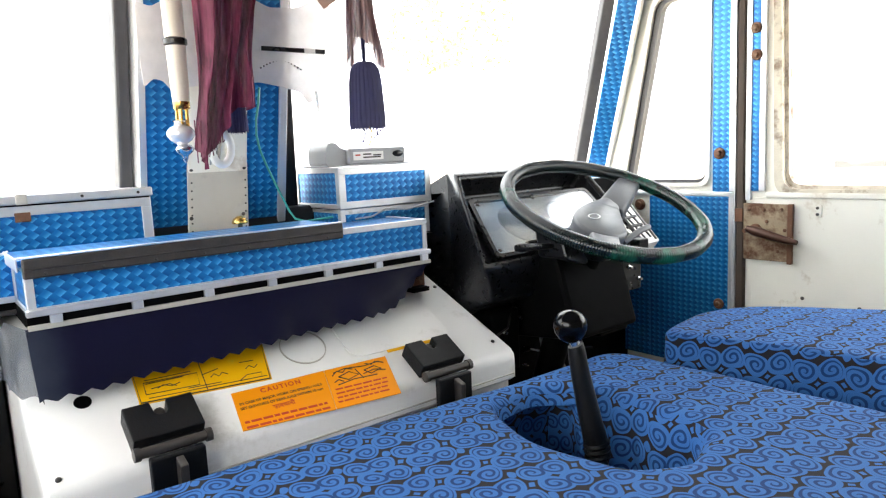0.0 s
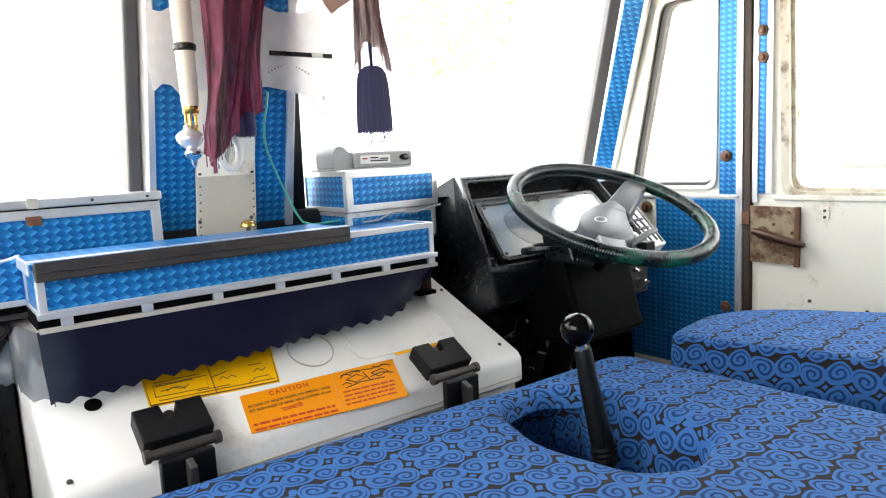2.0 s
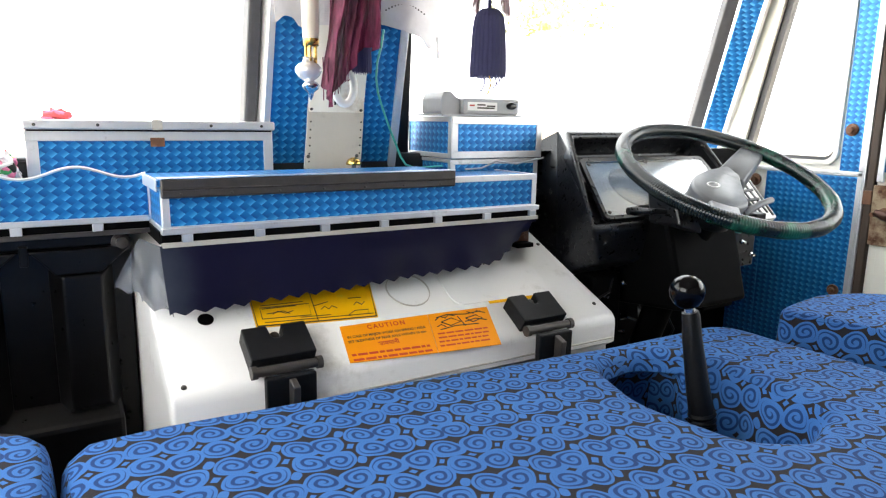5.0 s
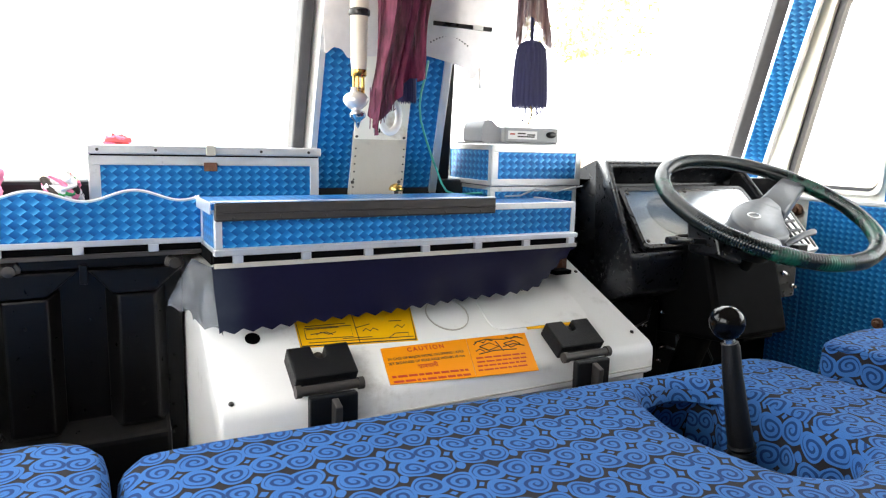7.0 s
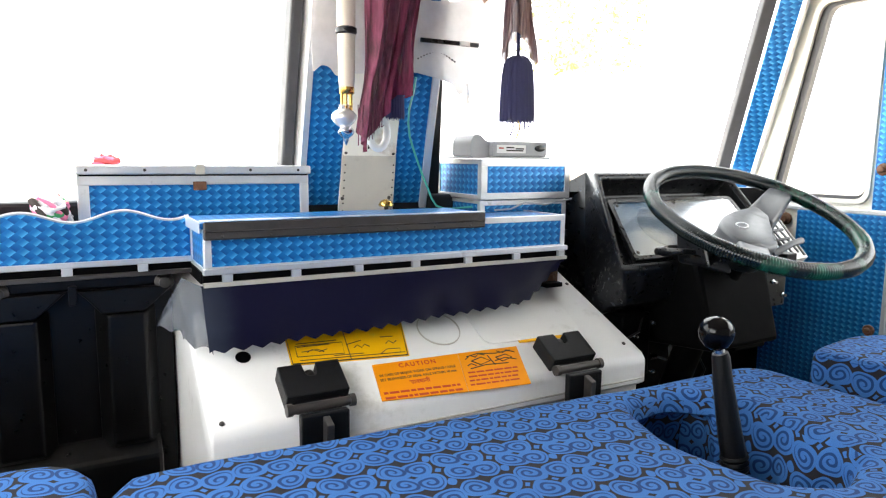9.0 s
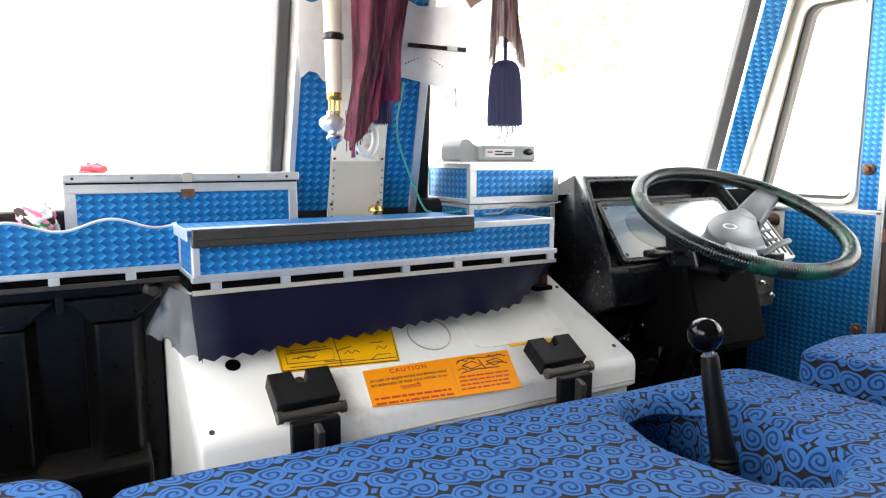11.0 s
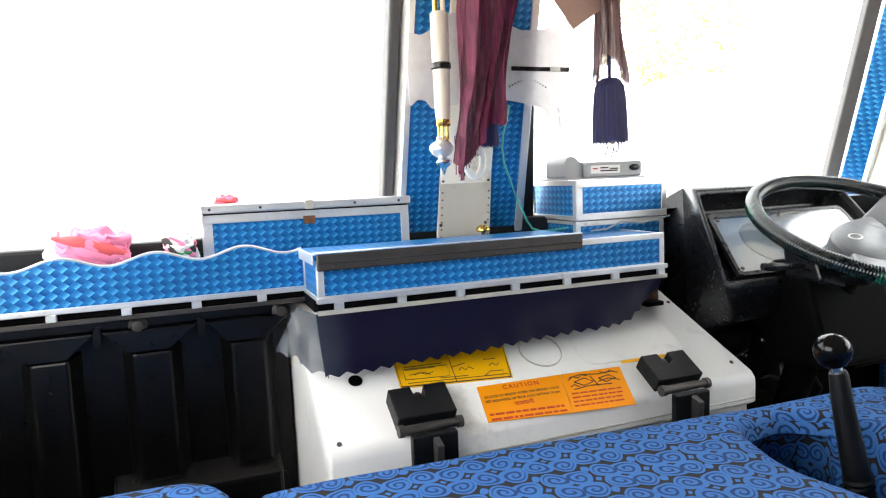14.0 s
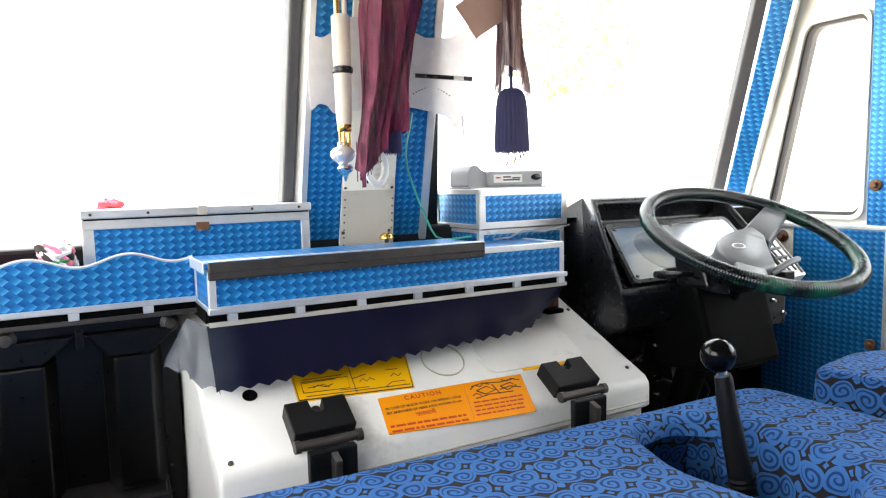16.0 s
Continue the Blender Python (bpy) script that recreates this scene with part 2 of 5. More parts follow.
NAVY = vinyl_material("navy vinyl")
CLEAR = sheer_material("clear plastic sheet", (0.085, 0.10, 0.125), 0.50, 0.14)


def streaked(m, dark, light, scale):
    """Dark and light streaks down a hanging cloth, fold shading put into its colour."""
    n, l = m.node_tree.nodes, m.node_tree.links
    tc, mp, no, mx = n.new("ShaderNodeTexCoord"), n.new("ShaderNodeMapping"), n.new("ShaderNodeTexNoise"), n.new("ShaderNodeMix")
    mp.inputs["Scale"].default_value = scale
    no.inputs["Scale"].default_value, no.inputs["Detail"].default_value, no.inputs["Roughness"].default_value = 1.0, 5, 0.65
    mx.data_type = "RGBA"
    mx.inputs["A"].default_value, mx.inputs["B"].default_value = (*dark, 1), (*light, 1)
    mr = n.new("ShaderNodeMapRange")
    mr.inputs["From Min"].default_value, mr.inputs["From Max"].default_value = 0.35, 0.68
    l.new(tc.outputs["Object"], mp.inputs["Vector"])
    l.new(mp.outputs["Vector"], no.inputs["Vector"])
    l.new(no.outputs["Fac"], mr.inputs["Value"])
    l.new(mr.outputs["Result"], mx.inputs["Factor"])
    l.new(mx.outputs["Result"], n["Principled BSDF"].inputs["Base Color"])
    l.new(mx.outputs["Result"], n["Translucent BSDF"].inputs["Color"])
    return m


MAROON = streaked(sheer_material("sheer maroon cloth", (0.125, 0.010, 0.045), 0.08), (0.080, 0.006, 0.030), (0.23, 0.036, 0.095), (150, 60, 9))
NAVYCLOTH = sheer_material("navy tassel yarn", (0.03, 0.03, 0.10), 0.04)
LACE = sheer_material("white lace cloth", (0.78, 0.76, 0.76), 0.15)
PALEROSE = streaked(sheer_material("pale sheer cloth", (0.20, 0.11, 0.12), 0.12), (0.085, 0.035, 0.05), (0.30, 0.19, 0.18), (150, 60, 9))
PINK = mat("pink cotton cloth", (0.80, 0.22, 0.36), 0.85, 0, 0.2, 0.4, 40)
RED = mat("red cotton cloth", (0.68, 0.10, 0.11), 0.85, 0, 0.25, 0.4, 40)
GREEN = mat("green cotton cloth", (0.05, 0.30, 0.10), 0.85, 0, 0.3, 0.4, 40)
YELLOWC = mat("yellow cotton cloth", (0.75, 0.55, 0.10), 0.85, 0, 0.25, 0.4, 40)
WHITEC = mat("white cotton cloth", (0.75, 0.72, 0.72), 0.85, 0, 0.1, 0.4, 40)
YELLOW = mat("yellow sticker", (0.80, 0.42, 0.001), 0.5, 0, 0.06, 0.05, 14, (0.70, 0.44, 0.03), 0.1, 30, spec=0.2)
ORANGE = mat("orange sticker", (0.80, 0.275, 0.002), 0.5, 0, 0.06, 0.05, 14, (0.72, 0.30, 0.03), 0.1, 30, spec=0.2)
INK = mat("black print", (0.03, 0.02, 0.015), 0.6)
REDINK = mat("red print", (0.45, 0.03, 0.01), 0.6)
CHROME = mat("chrome", (0.7, 0.7, 0.7), 0.16, 1.0)
PEARL = mat("silvered glass", (0.78, 0.78, 0.79), 0.22, 0.55, 0.04)
BRASS = mat("brass", (0.65, 0.42, 0.12), 0.25, 1.0, 0.15)
CREAMPOST = mat("cream enamel tube", (0.68, 0.62, 0.54), 0.4, 0, 0.08, 0.1, 20)
PLATE = mat("scuffed grey steel plate", (0.50, 0.475, 0.42), 0.5, 0.25, 0.12, 0.15, 14, (0.35, 0.33, 0.3), 0.15, 9)
GREYPLASTIC = mat("grey plastic", (0.34, 0.35, 0.36), 0.5, 0, 0.06, 0.15, 60)
LABEL = mat("white paper label", (0.8, 0.8, 0.78), 0.6, 0, 0.03)
HUBGREY = mat("grey wheel hub plastic", (0.11, 0.115, 0.125), 0.40, 0, 0.06, 0.06, 80)
WRAP = mat("dark green wheel wrap", (0.005, 0.010, 0.011), 0.15, 0, 0.4, 0.1, 25, (0.008, 0.095, 0.055), 0.34, 9)
KNOB = mat("glossy black knob", (0.002, 0.002, 0.0025), 0.12, spec=0.22)
# Face and gauges painted pale to stand for window reflections on the glass.
DIAL = mat("instrument face", (0.72, 0.76, 0.80), 0.5, 0, 0.25, 0.1, 14)
GAUGE = mat("gauge face paled for glare", (0.42, 0.46, 0.50), 0.5, 0, 0.3, 0.1, 20)
WOOD = mat("weathered dark wood", (0.055, 0.038, 0.028), 0.7, 0, 0.5, 0.5, 18)
HEADLINE = mat("grey headlining", (0.20, 0.20, 0.205), 0.85, 0, 0.08, 0.3, 40, spec=0.3)
FLOORMAT = mat("dark floor mat", (0.008, 0.008, 0.008), 0.8, 0, 0.3, 0.4, 40, spec=0.3)
GROUND = mat("pale dry earth", (0.42, 0.36, 0.28), 0.9, 0, 0.2, 0.4, 0.6, (0.30, 0.27, 0.2), 0.3, 0.15)
WALLM = mat("dark weathered rail", (0.10, 0.10, 0.10), 0.9, 0, 0.15, 0.3, 2.0)
# Windscreen rubber lightened to stand for glare; also the quarter window's dark seal.
SEALGREY = mat("grey rubber seal with glare tint", (0.05, 0.05, 0.055), 0.55, 0, 0.3, 0.2, 50)
BARK = mat("pale grey bark", (0.36, 0.31, 0.25), 0.9, 0, 0.3, 0.6, 12)
LEAF = mat("yellow green leaves", (0.17, 0.17, 0.04), 0.6, 0, 0.5, 0.1, 1.5)
GREENWIRE = mat("green wire", (0.05, 0.35, 0.30), 0.4)
GREYWIRE = mat("grey wire", (0.3, 0.33, 0.36), 0.4)
GLASS = glass_material("window glass")
DIALGLASS = glass_material("instrument glass", (0.8, 0.83, 0.86), 0.20, 0.12)

# ---- building helpers ----


def uv_project(me):
    """Metric coordinates on every face, along its main axis."""
    lay = me.uv_layers.new(name="UVMap") if not me.uv_layers else me.uv_layers[0]
    for p in me.polygons:
        a = [abs(c) for c in p.normal]
        k = a.index(max(a))
        for li in p.loop_indices:
            c = me.vertices[me.loops[li].vertex_index].co
            lay.data[li].uv = ((c.y, c.z), (c.x, c.z), (c.x, c.y))[k]


def part(name, bm, material, parent=None, label="", smooth=False):
    """Links a bmesh as one mesh object under a thing."""
    me = bpy.data.meshes.new(name)
    bmesh.ops.recalc_face_normals(bm, faces=bm.faces)
    bm.to_mesh(me)
    bm.free()
    uv_project(me)
    me.materials.append(material)
    if smooth:
        for p in me.polygons:
            p.use_smooth = True
        me.set_sharp_from_angle(angle=radians(45))
    ob = new(name, me)
    if parent:
        ob.parent = parent
    if label:
        ob["label"] = label
    return ob


def thing(name, label, category, at=(0, 0, 0), group="", kind=""):
    """An empty at the base of a thing."""
    ob = new(name)
    ob.empty_display_size = 0.02
    ob.location = at
    ob["label"], ob["category"] = label, category
    if group:
        ob["group"] = group
    if kind:
        ob["kind"] = kind
    return ob


def shift(bm, v):
    bmesh.ops.translate(bm, verts=bm.verts, vec=v)
    return bm


def turned(bm, m):
    bmesh.ops.transform(bm, matrix=m, verts=bm.verts)
    return bm


def block(x0, x1, y0, y1, z0, z1, bevel=0.0, seg=2, bm=None):
    bm = bm or bmesh.new()
    r = bmesh.ops.create_cube(bm, size=1)
    bmesh.ops.transform(bm, matrix=Matrix.Translation(((x0 + x1) / 2, (y0 + y1) / 2, (z0 + z1) / 2)) @ Matrix.Diagonal((x1 - x0, y1 - y0, z1 - z0, 1)), verts=r["verts"])
    if bevel:
        es = list({e for v in r["verts"] for e in v.link_edges})
        bmesh.ops.bevel(bm, geom=es, offset=bevel, segments=seg, affect="EDGES", profile=0.5)
    return bm


def prism(points, axis, a, b, bevel=0.0, seg=2):
    """A polygon pulled from a to b along an axis; points are the two other coordinates in order."""
    bm = bmesh.new()

    def p(u, v, w):
        return {"x": (w, u, v), "y": (u, w, v), "z": (u, v, w)}[axis]

    va = [bm.verts.new(p(u, v, a)) for u, v in points]
    vb = [bm.verts.new(p(u, v, b)) for u, v in points]
    bm.faces.new(va)
    bm.faces.new(vb[::-1])
    k = len(points)
    for i in range(k):
        bm.faces.new((va[i], vb[i], vb[(i + 1) % k], va[(i + 1) % k]))
    if bevel:
        bmesh.ops.recalc_face_normals(bm, faces=bm.faces)
        bmesh.ops.bevel(bm, geom=bm.edges[:], offset=bevel, segments=seg, affect="EDGES", profile=0.5)
    return bm


def lathe(profile, steps=24, m=None):
    """A turned body; profile of (radius, height)."""
    bm = bmesh.new()
    rings = []
    for r, h in profile:
        rings.append([bm.verts.new((r * math.cos(2 * math.pi * i / steps), r * math.sin(2 * math.pi * i / steps), h)) for i in range(steps)])
    for a, b in zip(rings, rings[1:]):
        for i in range(steps):
            bm.faces.new((a[i], a[(i + 1) % steps], b[(i + 1) % steps], b[i]))
    bm.faces.new(rings[0][::-1])
    bm.faces.new(rings[-1])
    if m is not None:
        turned(bm, m)
    return bm


def tube(path, radius, steps=8, closed=False, bm=None, radii=None):
    """A round bar along a path."""
    bm = bm or bmesh.new()
    pts = [Vector(p) for p in path]
    k = len(pts)
    rings, side = [], None
    for i, p in enumerate(pts):
        d = (pts[(i + 1) % k] - pts[i - 1]) if closed else (pts[min(i + 1, k - 1)] - pts[max(i - 1, 0)])
        d.normalize()
        if side is None:
            side = d.cross(Vector((0.13, 0.21, 0.97))).normalized()
        side = (side - d * side.dot(d)).normalized()
        up = d.cross(side)
        r = radii[i] if radii else radius
        rings.append([bm.verts.new(p + r * (math.cos(2 * math.pi * j / steps) * side + math.sin(2 * math.pi * j / steps) * up)) for j in range(steps)])
    for i in range(k if closed else k - 1):
        a, b = rings[i], rings[(i + 1) % k]
        for j in range(steps):
            bm.faces.new((a[j], a[(j + 1) % steps], b[(j + 1) % steps], b[j]))
    if not closed:
        bm.faces.new(rings[0][::-1])
        bm.faces.new(rings[-1])
    return bm


def sheet(fn, nu, nv, thick=0.0):
    """A grid of points fn(u, v), u and v from 0 to 1; thickened when thick is given."""
    bm = bmesh.new()
    g = [[bm.verts.new(fn(i / nu, j / nv)) for j in range(nv + 1)] for i in range(nu + 1)]
    for i in range(nu):
        for j in range(nv):
            bm.faces.new((g[i][j], g[i + 1][j], g[i + 1][j + 1], g[i][j + 1]))
    if thick:
        bmesh.ops.recalc_face_normals(bm, faces=bm.faces)
        bmesh.ops.solidify(bm, geom=bm.faces[:], thickness=thick)
    return bm


def rounded(points, radius, seg=5):
    """A polygon with rounded corners."""
    out, k = [], len(points)
    for i in range(k):
        p, a, b = Vector(points[i]), Vector(points[i - 1]), Vector(points[(i + 1) % k])
        r = radius[i] if isinstance(radius, (list, tuple)) else radius
        if r <= 0:
            out.append(tuple(p))
            continue
        da, db = (a - p).normalized(), (b - p).normalized()
        for s in range(seg + 1):
            t = s / seg
            q = (p + da * r) * (1 - t) ** 2 + p * 2 * t * (1 - t) + (p + db * r) * t * t
            out.append(tuple(q))
    return out


def ring_prism(outer, inner, axis, a, b):
    """A frame between two polygons with the same number of corners."""
    bm = bmesh.new()

    def p(u, v, w):
        return {"x": (w, u, v), "y": (u, w, v), "z": (u, v, w)}[axis]

    k = len(outer)
    oa, ob_, ia, ib = ([bm.verts.new(p(u, v, w)) for u, v in poly] for poly, w in ((outer, a), (outer, b), (inner, a), (inner, b)))
    for i in range(k):
        j = (i + 1) % k
        bm.faces.new((oa[i], oa[j], ia[j], ia[i]))
        bm.faces.new((ob_[i], ib[i], ib[j], ob_[j]))
        bm.faces.new((oa[i], ob_[i], ob_[j], oa[j]))
        bm.faces.new((ia[i], ia[j], ib[j], ib[i]))
    return bm


def bolt(name, parent, place, normal, radius, material=RUST):
    """A rusty bolt head with its washer."""
    m = look(place, Vector(place) - Vector(normal))
    part(name, lathe([(radius, -0.002), (radius, 0.0025), (radius * 0.92, 0.004), (radius * 0.5, 0.0045), (radius * 0.5, 0.010), (radius * 0.42, 0.0125), (0.001, 0.013)], 12, m), material, parent, "", True)


def hexa(bottom, top, bevel=0.0):
    """A body between a lower and an upper four-sided outline."""
    bm = bmesh.new()
    a, b = [bm.verts.new(p) for p in bottom], [bm.verts.new(p) for p in top]
    bm.faces.new(a[::-1])
    bm.faces.new(b)
    for i in range(4):
        bm.faces.new((a[i], a[(i + 1) % 4], b[(i + 1) % 4], b[i]))
    if bevel:
        bmesh.ops.recalc_face_normals(bm, faces=bm.faces)
        bmesh.ops.bevel(bm, geom=bm.edges[:], offset=bevel, segments=2, affect="EDGES", profile=0.5)
    return bm


def setting(name, bm, material, label, category, smooth=False):
    return tagged(part(name, bm, material, None, "", smooth), label, category, "", "structure")


# ---- the cab's shell ----
RAKE = 0.30


def screen_y(z):
    """The windscreen's plane, leaning back with height."""
    return 1.46 - RAKE * (z - 0.87)


setting("floor", block(-0.70, 1.86, -0.85, 1.5, -0.06, 0.0), FLOORMAT, "dark ribbed rubber mat on the cab floor", "floor")
setting("ceiling", block(-0.70, 1.86, -0.85, 1.32, 1.62, 1.66), HEADLINE, "grey headlining of the truck cab", "ceiling")
setting("wall_rear", block(-0.70, 1.86, -0.85, -0.80, 0.0, 1.62), HEADLINE, "grey lined rear wall of the cab", "wall")
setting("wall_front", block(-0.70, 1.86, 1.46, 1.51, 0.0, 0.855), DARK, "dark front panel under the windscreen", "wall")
setting("windscreen_sill", block(-0.65, 1.75, 1.36, 1.46, 0.815, 0.865, 0.008), RUBBER, "black rubber sill below the windscreen", "sill")

left_in = rounded([(-0.33, 0.832), (0.752, 0.832), (0.768, 1.50), (-0.33, 1.50)], 0.04)
left_out = rounded([(-0.80, 0.0), (0.885, 0.0), (0.885, 1.62), (-0.80, 1.62)], 0.0005)
setting("wall_left", ring_prism(left_out, left_in, "x", -0.70, -0.65), CREAM, "cream painted passenger side wall with a window", "wall")
setting("wall_left_lower", block(-0.70, -0.65, 0.885, 1.46, 0.0, 0.815), CREAM, "cream painted lower passenger side wall", "wall")
quarter_in = rounded([(1.270, 0.848), (1.150, 1.405), (0.972, 1.405), (0.980, 0.848)], 0.035)
quarter_out = rounded([(1.46, 0.815), (1.215, 1.62), (0.885, 1.62), (0.885, 0.815)], 0.0005)
setting("wall_left_front", ring_prism(quarter_out, quarter_in, "x", -0.70, -0.65), CREAM, "cream painted passenger side wall round the quarter window", "wall")
wall_right = setting("wall_right", ring_prism(quarter_out, quarter_in, "x", 1.812, 1.86), CREAM, "cream painted driver side wall round the quarter window", "wall")
setting("wall_right_lower", block(1.812, 1.86, 0.885, 1.46, 0.0, 0.815), CREAM, "cream painted lower side wall beside the pedals", "wall")
setting("wall_right_rear", block(1.812, 1.86, -0.80, -0.44, 0.0, 1.62), CREAM, "cream painted side wall behind the door", "wall")
q_seal = rounded([(1.286, 0.836), (1.162, 1.418), (0.962, 1.418), (0.968, 0.836)], 0.04)
part("seal", ring_prism(q_seal, quarter_in, "x", 1.802, 1.83), CREAM, wall_right, "pale rubber window seal")
q_seal2 = rounded([(1.248, 0.858), (1.130, 1.395), (0.980, 1.395), (0.988, 0.858)], 0.03)
part("inner_seal", ring_prism(quarter_in, q_seal2, "x", 1.815, 1.84), SEALGREY, wall_right, "dark inner window seal")
part("pane", prism(q_seal2, "x", 1.826, 1.829), GLASS, wall_right)

# blue trim strips and panels of the side wall
side_panel = setting("side_panel", block(1.800, 1.812, 0.905, 1.172, 0.28, 0.808, 0.002), FOIL, "blue embossed foil panel beside the pedals", "panel")
part("trim", block(1.797, 1.812, 0.892, 0.905, 0.28, 0.822, 0.002), ALU, side_panel, "aluminium edge trim")
part("trim", block(1.797, 1.812, 0.892, 1.24, 0.809, 0.822, 0.002), ALU, side_panel, "aluminium edge trim")
part("lower_panel", block(1.800, 1.812, 1.1725, 1.28, 0.28, 0.705, 0.002), FOIL, side_panel, "blue embossed foil lower panel")
bolt("bolt", side_panel, (1.806, 1.211, 0.778), (-1, 0, 0), 0.019)
bolt("bolt", side_panel, (1.797, 0.932, 0.489), (-1, 0, 0), 0.016)
upper_strip = setting("upper_strip", block(1.802, 1.812, 0.905, 0.958, 0.823, 1.60, 0.002), FOIL, "blue embossed foil strip beside the quarter window", "panel")
part("trim", block(1.799, 1.812, 0.892, 0.905, 0.823, 1.60, 0.002), ALU, upper_strip, "aluminium edge trim")
bolt("bolt", upper_strip, (1.799, 0.935, 0.934), (-1, 0, 0), 0.017)
setting("door_post", block(1.800, 1.86, 0.862, 0.884, 0.0, 1.62, 0.004), WOOD, "weathered dark wooden door post", "post")
setting("door_post_strip", block(1.797, 1.812, 0.8845, 0.8915, 0.0, 1.62, 0.002), ALU, "aluminium strip along the door post", "trim")

# windscreen pillar
def lean_up(pts, z0=0.80, z1=1.60, inward=0.012):
    """The same outline at two heights, leaning back with the windscreen."""
    return [(x, y, z0) for x, y in pts], [(x - inward, y - RAKE * (z1 - z0), z1) for x, y in pts]


pillar = setting("windscreen_pillar", hexa(*lean_up([(1.778, 1.430), (1.812, 1.376), (1.86, 1.40), (1.86, 1.48)], inward=0.045), 0.004), FOIL, "blue embossed foil pillar beside the windscreen", "pillar")
part("seal", hexa(*lean_up([(1.755, 1.462), (1.777, 1.433), (1.79, 1.46), (1.770, 1.495)], inward=0.050), 0.004), SEALGREY, pillar, "rubber windscreen seal greyed for glare")
part("trim", hexa(*lean_up([(1.8045, 1.377), (1.8045, 1.362), (1.82, 1.362), (1.82, 1.377)], inward=0.038), 0.002), ALU, pillar, "bright edge trim")


def screen_pane(name, x0, x1, label):
    bm = hexa([(x0, screen_y(0.85), 0.85), (x1, screen_y(0.85), 0.85), (x1, screen_y(0.85) + 0.005, 0.85), (x0, screen_y(0.85) + 0.005, 0.85)], [(x0, screen_y(1.62), 1.62), (x1, screen_y(1.62), 1.62), (x1, screen_y(1.62) + 0.005, 1.62), (x0, screen_y(1.62) + 0.005, 1.62)])
    return setting(name, bm, GLASS, label, "window")


screen_pane("window_1", -0.65, 0.33, "clear windscreen pane on the passenger side")
screen_pane("window_2", 0.635, 1.74, "clear windscreen pane on the driver side")


def raked(x0, x1, y0, y1, z0, z1, bevel=0.0):
    """A bar with the windscreen's lean; y0 and y1 hold at height 0.84."""
    def s(z):
        return -RAKE * (z - 0.84)
    return hexa([(x0, y0 + s(z0), z0), (x1, y0 + s(z0), z0), (x1, y1 + s(z0), z0), (x0, y1 + s(z0), z0)], [(x0, y0 + s(z1), z1), (x1, y0 + s(z1), z1), (x1, y1 + s(z1), z1), (x0, y1 + s(z1), z1)], bevel)


def tapered(x0, x1, y0, y1, z0, z1, bevel=0.0):
    """A leaning bar whose sides follow the column's narrowing."""
    bm = raked(x0, x1, y0, y1, z0, z1, bevel)
    for v in bm.verts:
        v.co.x -= 0.04 * (v.co.z - 0.84) * max(0.0, (v.co.x - 0.32) / 0.32)
    return bm


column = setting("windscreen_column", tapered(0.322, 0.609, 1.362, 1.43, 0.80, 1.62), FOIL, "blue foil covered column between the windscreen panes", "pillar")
part("trim", raked(0.308, 0.3225, 1.358, 1.43, 0.80, 1.62, 0.002), ALU, column, "aluminium edge trim")
part("trim", tapered(0.6085, 0.629, 1.358, 1.43, 0.80, 1.62, 0.002), ALU, column, "aluminium edge trim")
part("seal", raked(0.280, 0.307, 1.40, 1.45, 0.80, 1.62, 0.006), SEALGREY, column, "rubber windscreen seal greyed for glare")
part("seal", hexa([(0.630, 1.412, 0.80), (0.692, 1.412, 0.80), (0.692, 1.462, 0.80), (0.630, 1.462, 0.80)], [(0.615, 1.292, 1.20), (0.640, 1.292, 1.20), (0.640, 1.342, 1.20), (0.615, 1.342, 1.20)], 0.006), RUBBER, column, "black rubber windscreen seal")
part("seal", hexa([(0.615, 1.292, 1.20), (0.640, 1.292, 1.20), (0.640, 1.342, 1.20), (0.615, 1.342, 1.20)], [(0.600, 1.166, 1.62), (0.624, 1.166, 1.62), (0.624, 1.216, 1.62), (0.600, 1.216, 1.62)], 0.006), SEALGREY, column, "rubber windscreen seal greyed for glare")

# ---- the driver's door ----
door_in = rounded([(-0.33, 0.832), (0.752, 0.832), (0.768, 1.50), (-0.33, 1.50)], 0.04)
door_out = rounded([(-0.43, 0.06), (0.859, 0.06), (0.859, 1.60), (-0.43, 1.60)], 0.0005)
door = setting("door_1", ring_prism(door_out, door_in, "x", 1.812, 1.85), CREAM, "cream painted steel truck door with a rusty latch", "door")
part("door_skin", block(1.806, 1.812, -0.42, 0.838, 0.08, 0.808, 0.002), CREAM, door)
part("sill", block(1.798, 1.815, -0.40, 0.80, 0.808, 0.824, 0.004), CREAM, door)
frame_out = rounded([(-0.35, 0.815), (0.775, 0.815), (0.790, 1.52), (-0.35, 1.52)], 0.045)
part("window_frame", ring_prism(frame_out, door_in, "x", 1.800, 1.83), RUSTSEAL, door, "cream window frame spotted with rust")
inner2 = rounded([(-0.32, 0.842), (0.742, 0.842), (0.757, 1.49), (-0.32, 1.49)], 0.04)
part("window_seal", ring_prism(door_in, inner2, "x", 1.815, 1.84), RUSTSEAL, door, "worn seal round the glass")
part("pane", prism(inner2, "x", 1.828, 1.831), GLASS, door)
part("foil_strip", block(1.803, 1.812, 0.820, 0.842, 0.826, 1.58, 0.0015), FOIL, door, "narrow blue foil strip")
part("trim", block(1.800, 1.812, 0.842, 0.857, 0.80, 1.58, 0.0015), ALU, door, "aluminium edge trim")
part("trim", block(1.801, 1.812, 0.803, 0.8195, 0.826, 1.58, 0.0015), ALU, door, "pale edge trim")
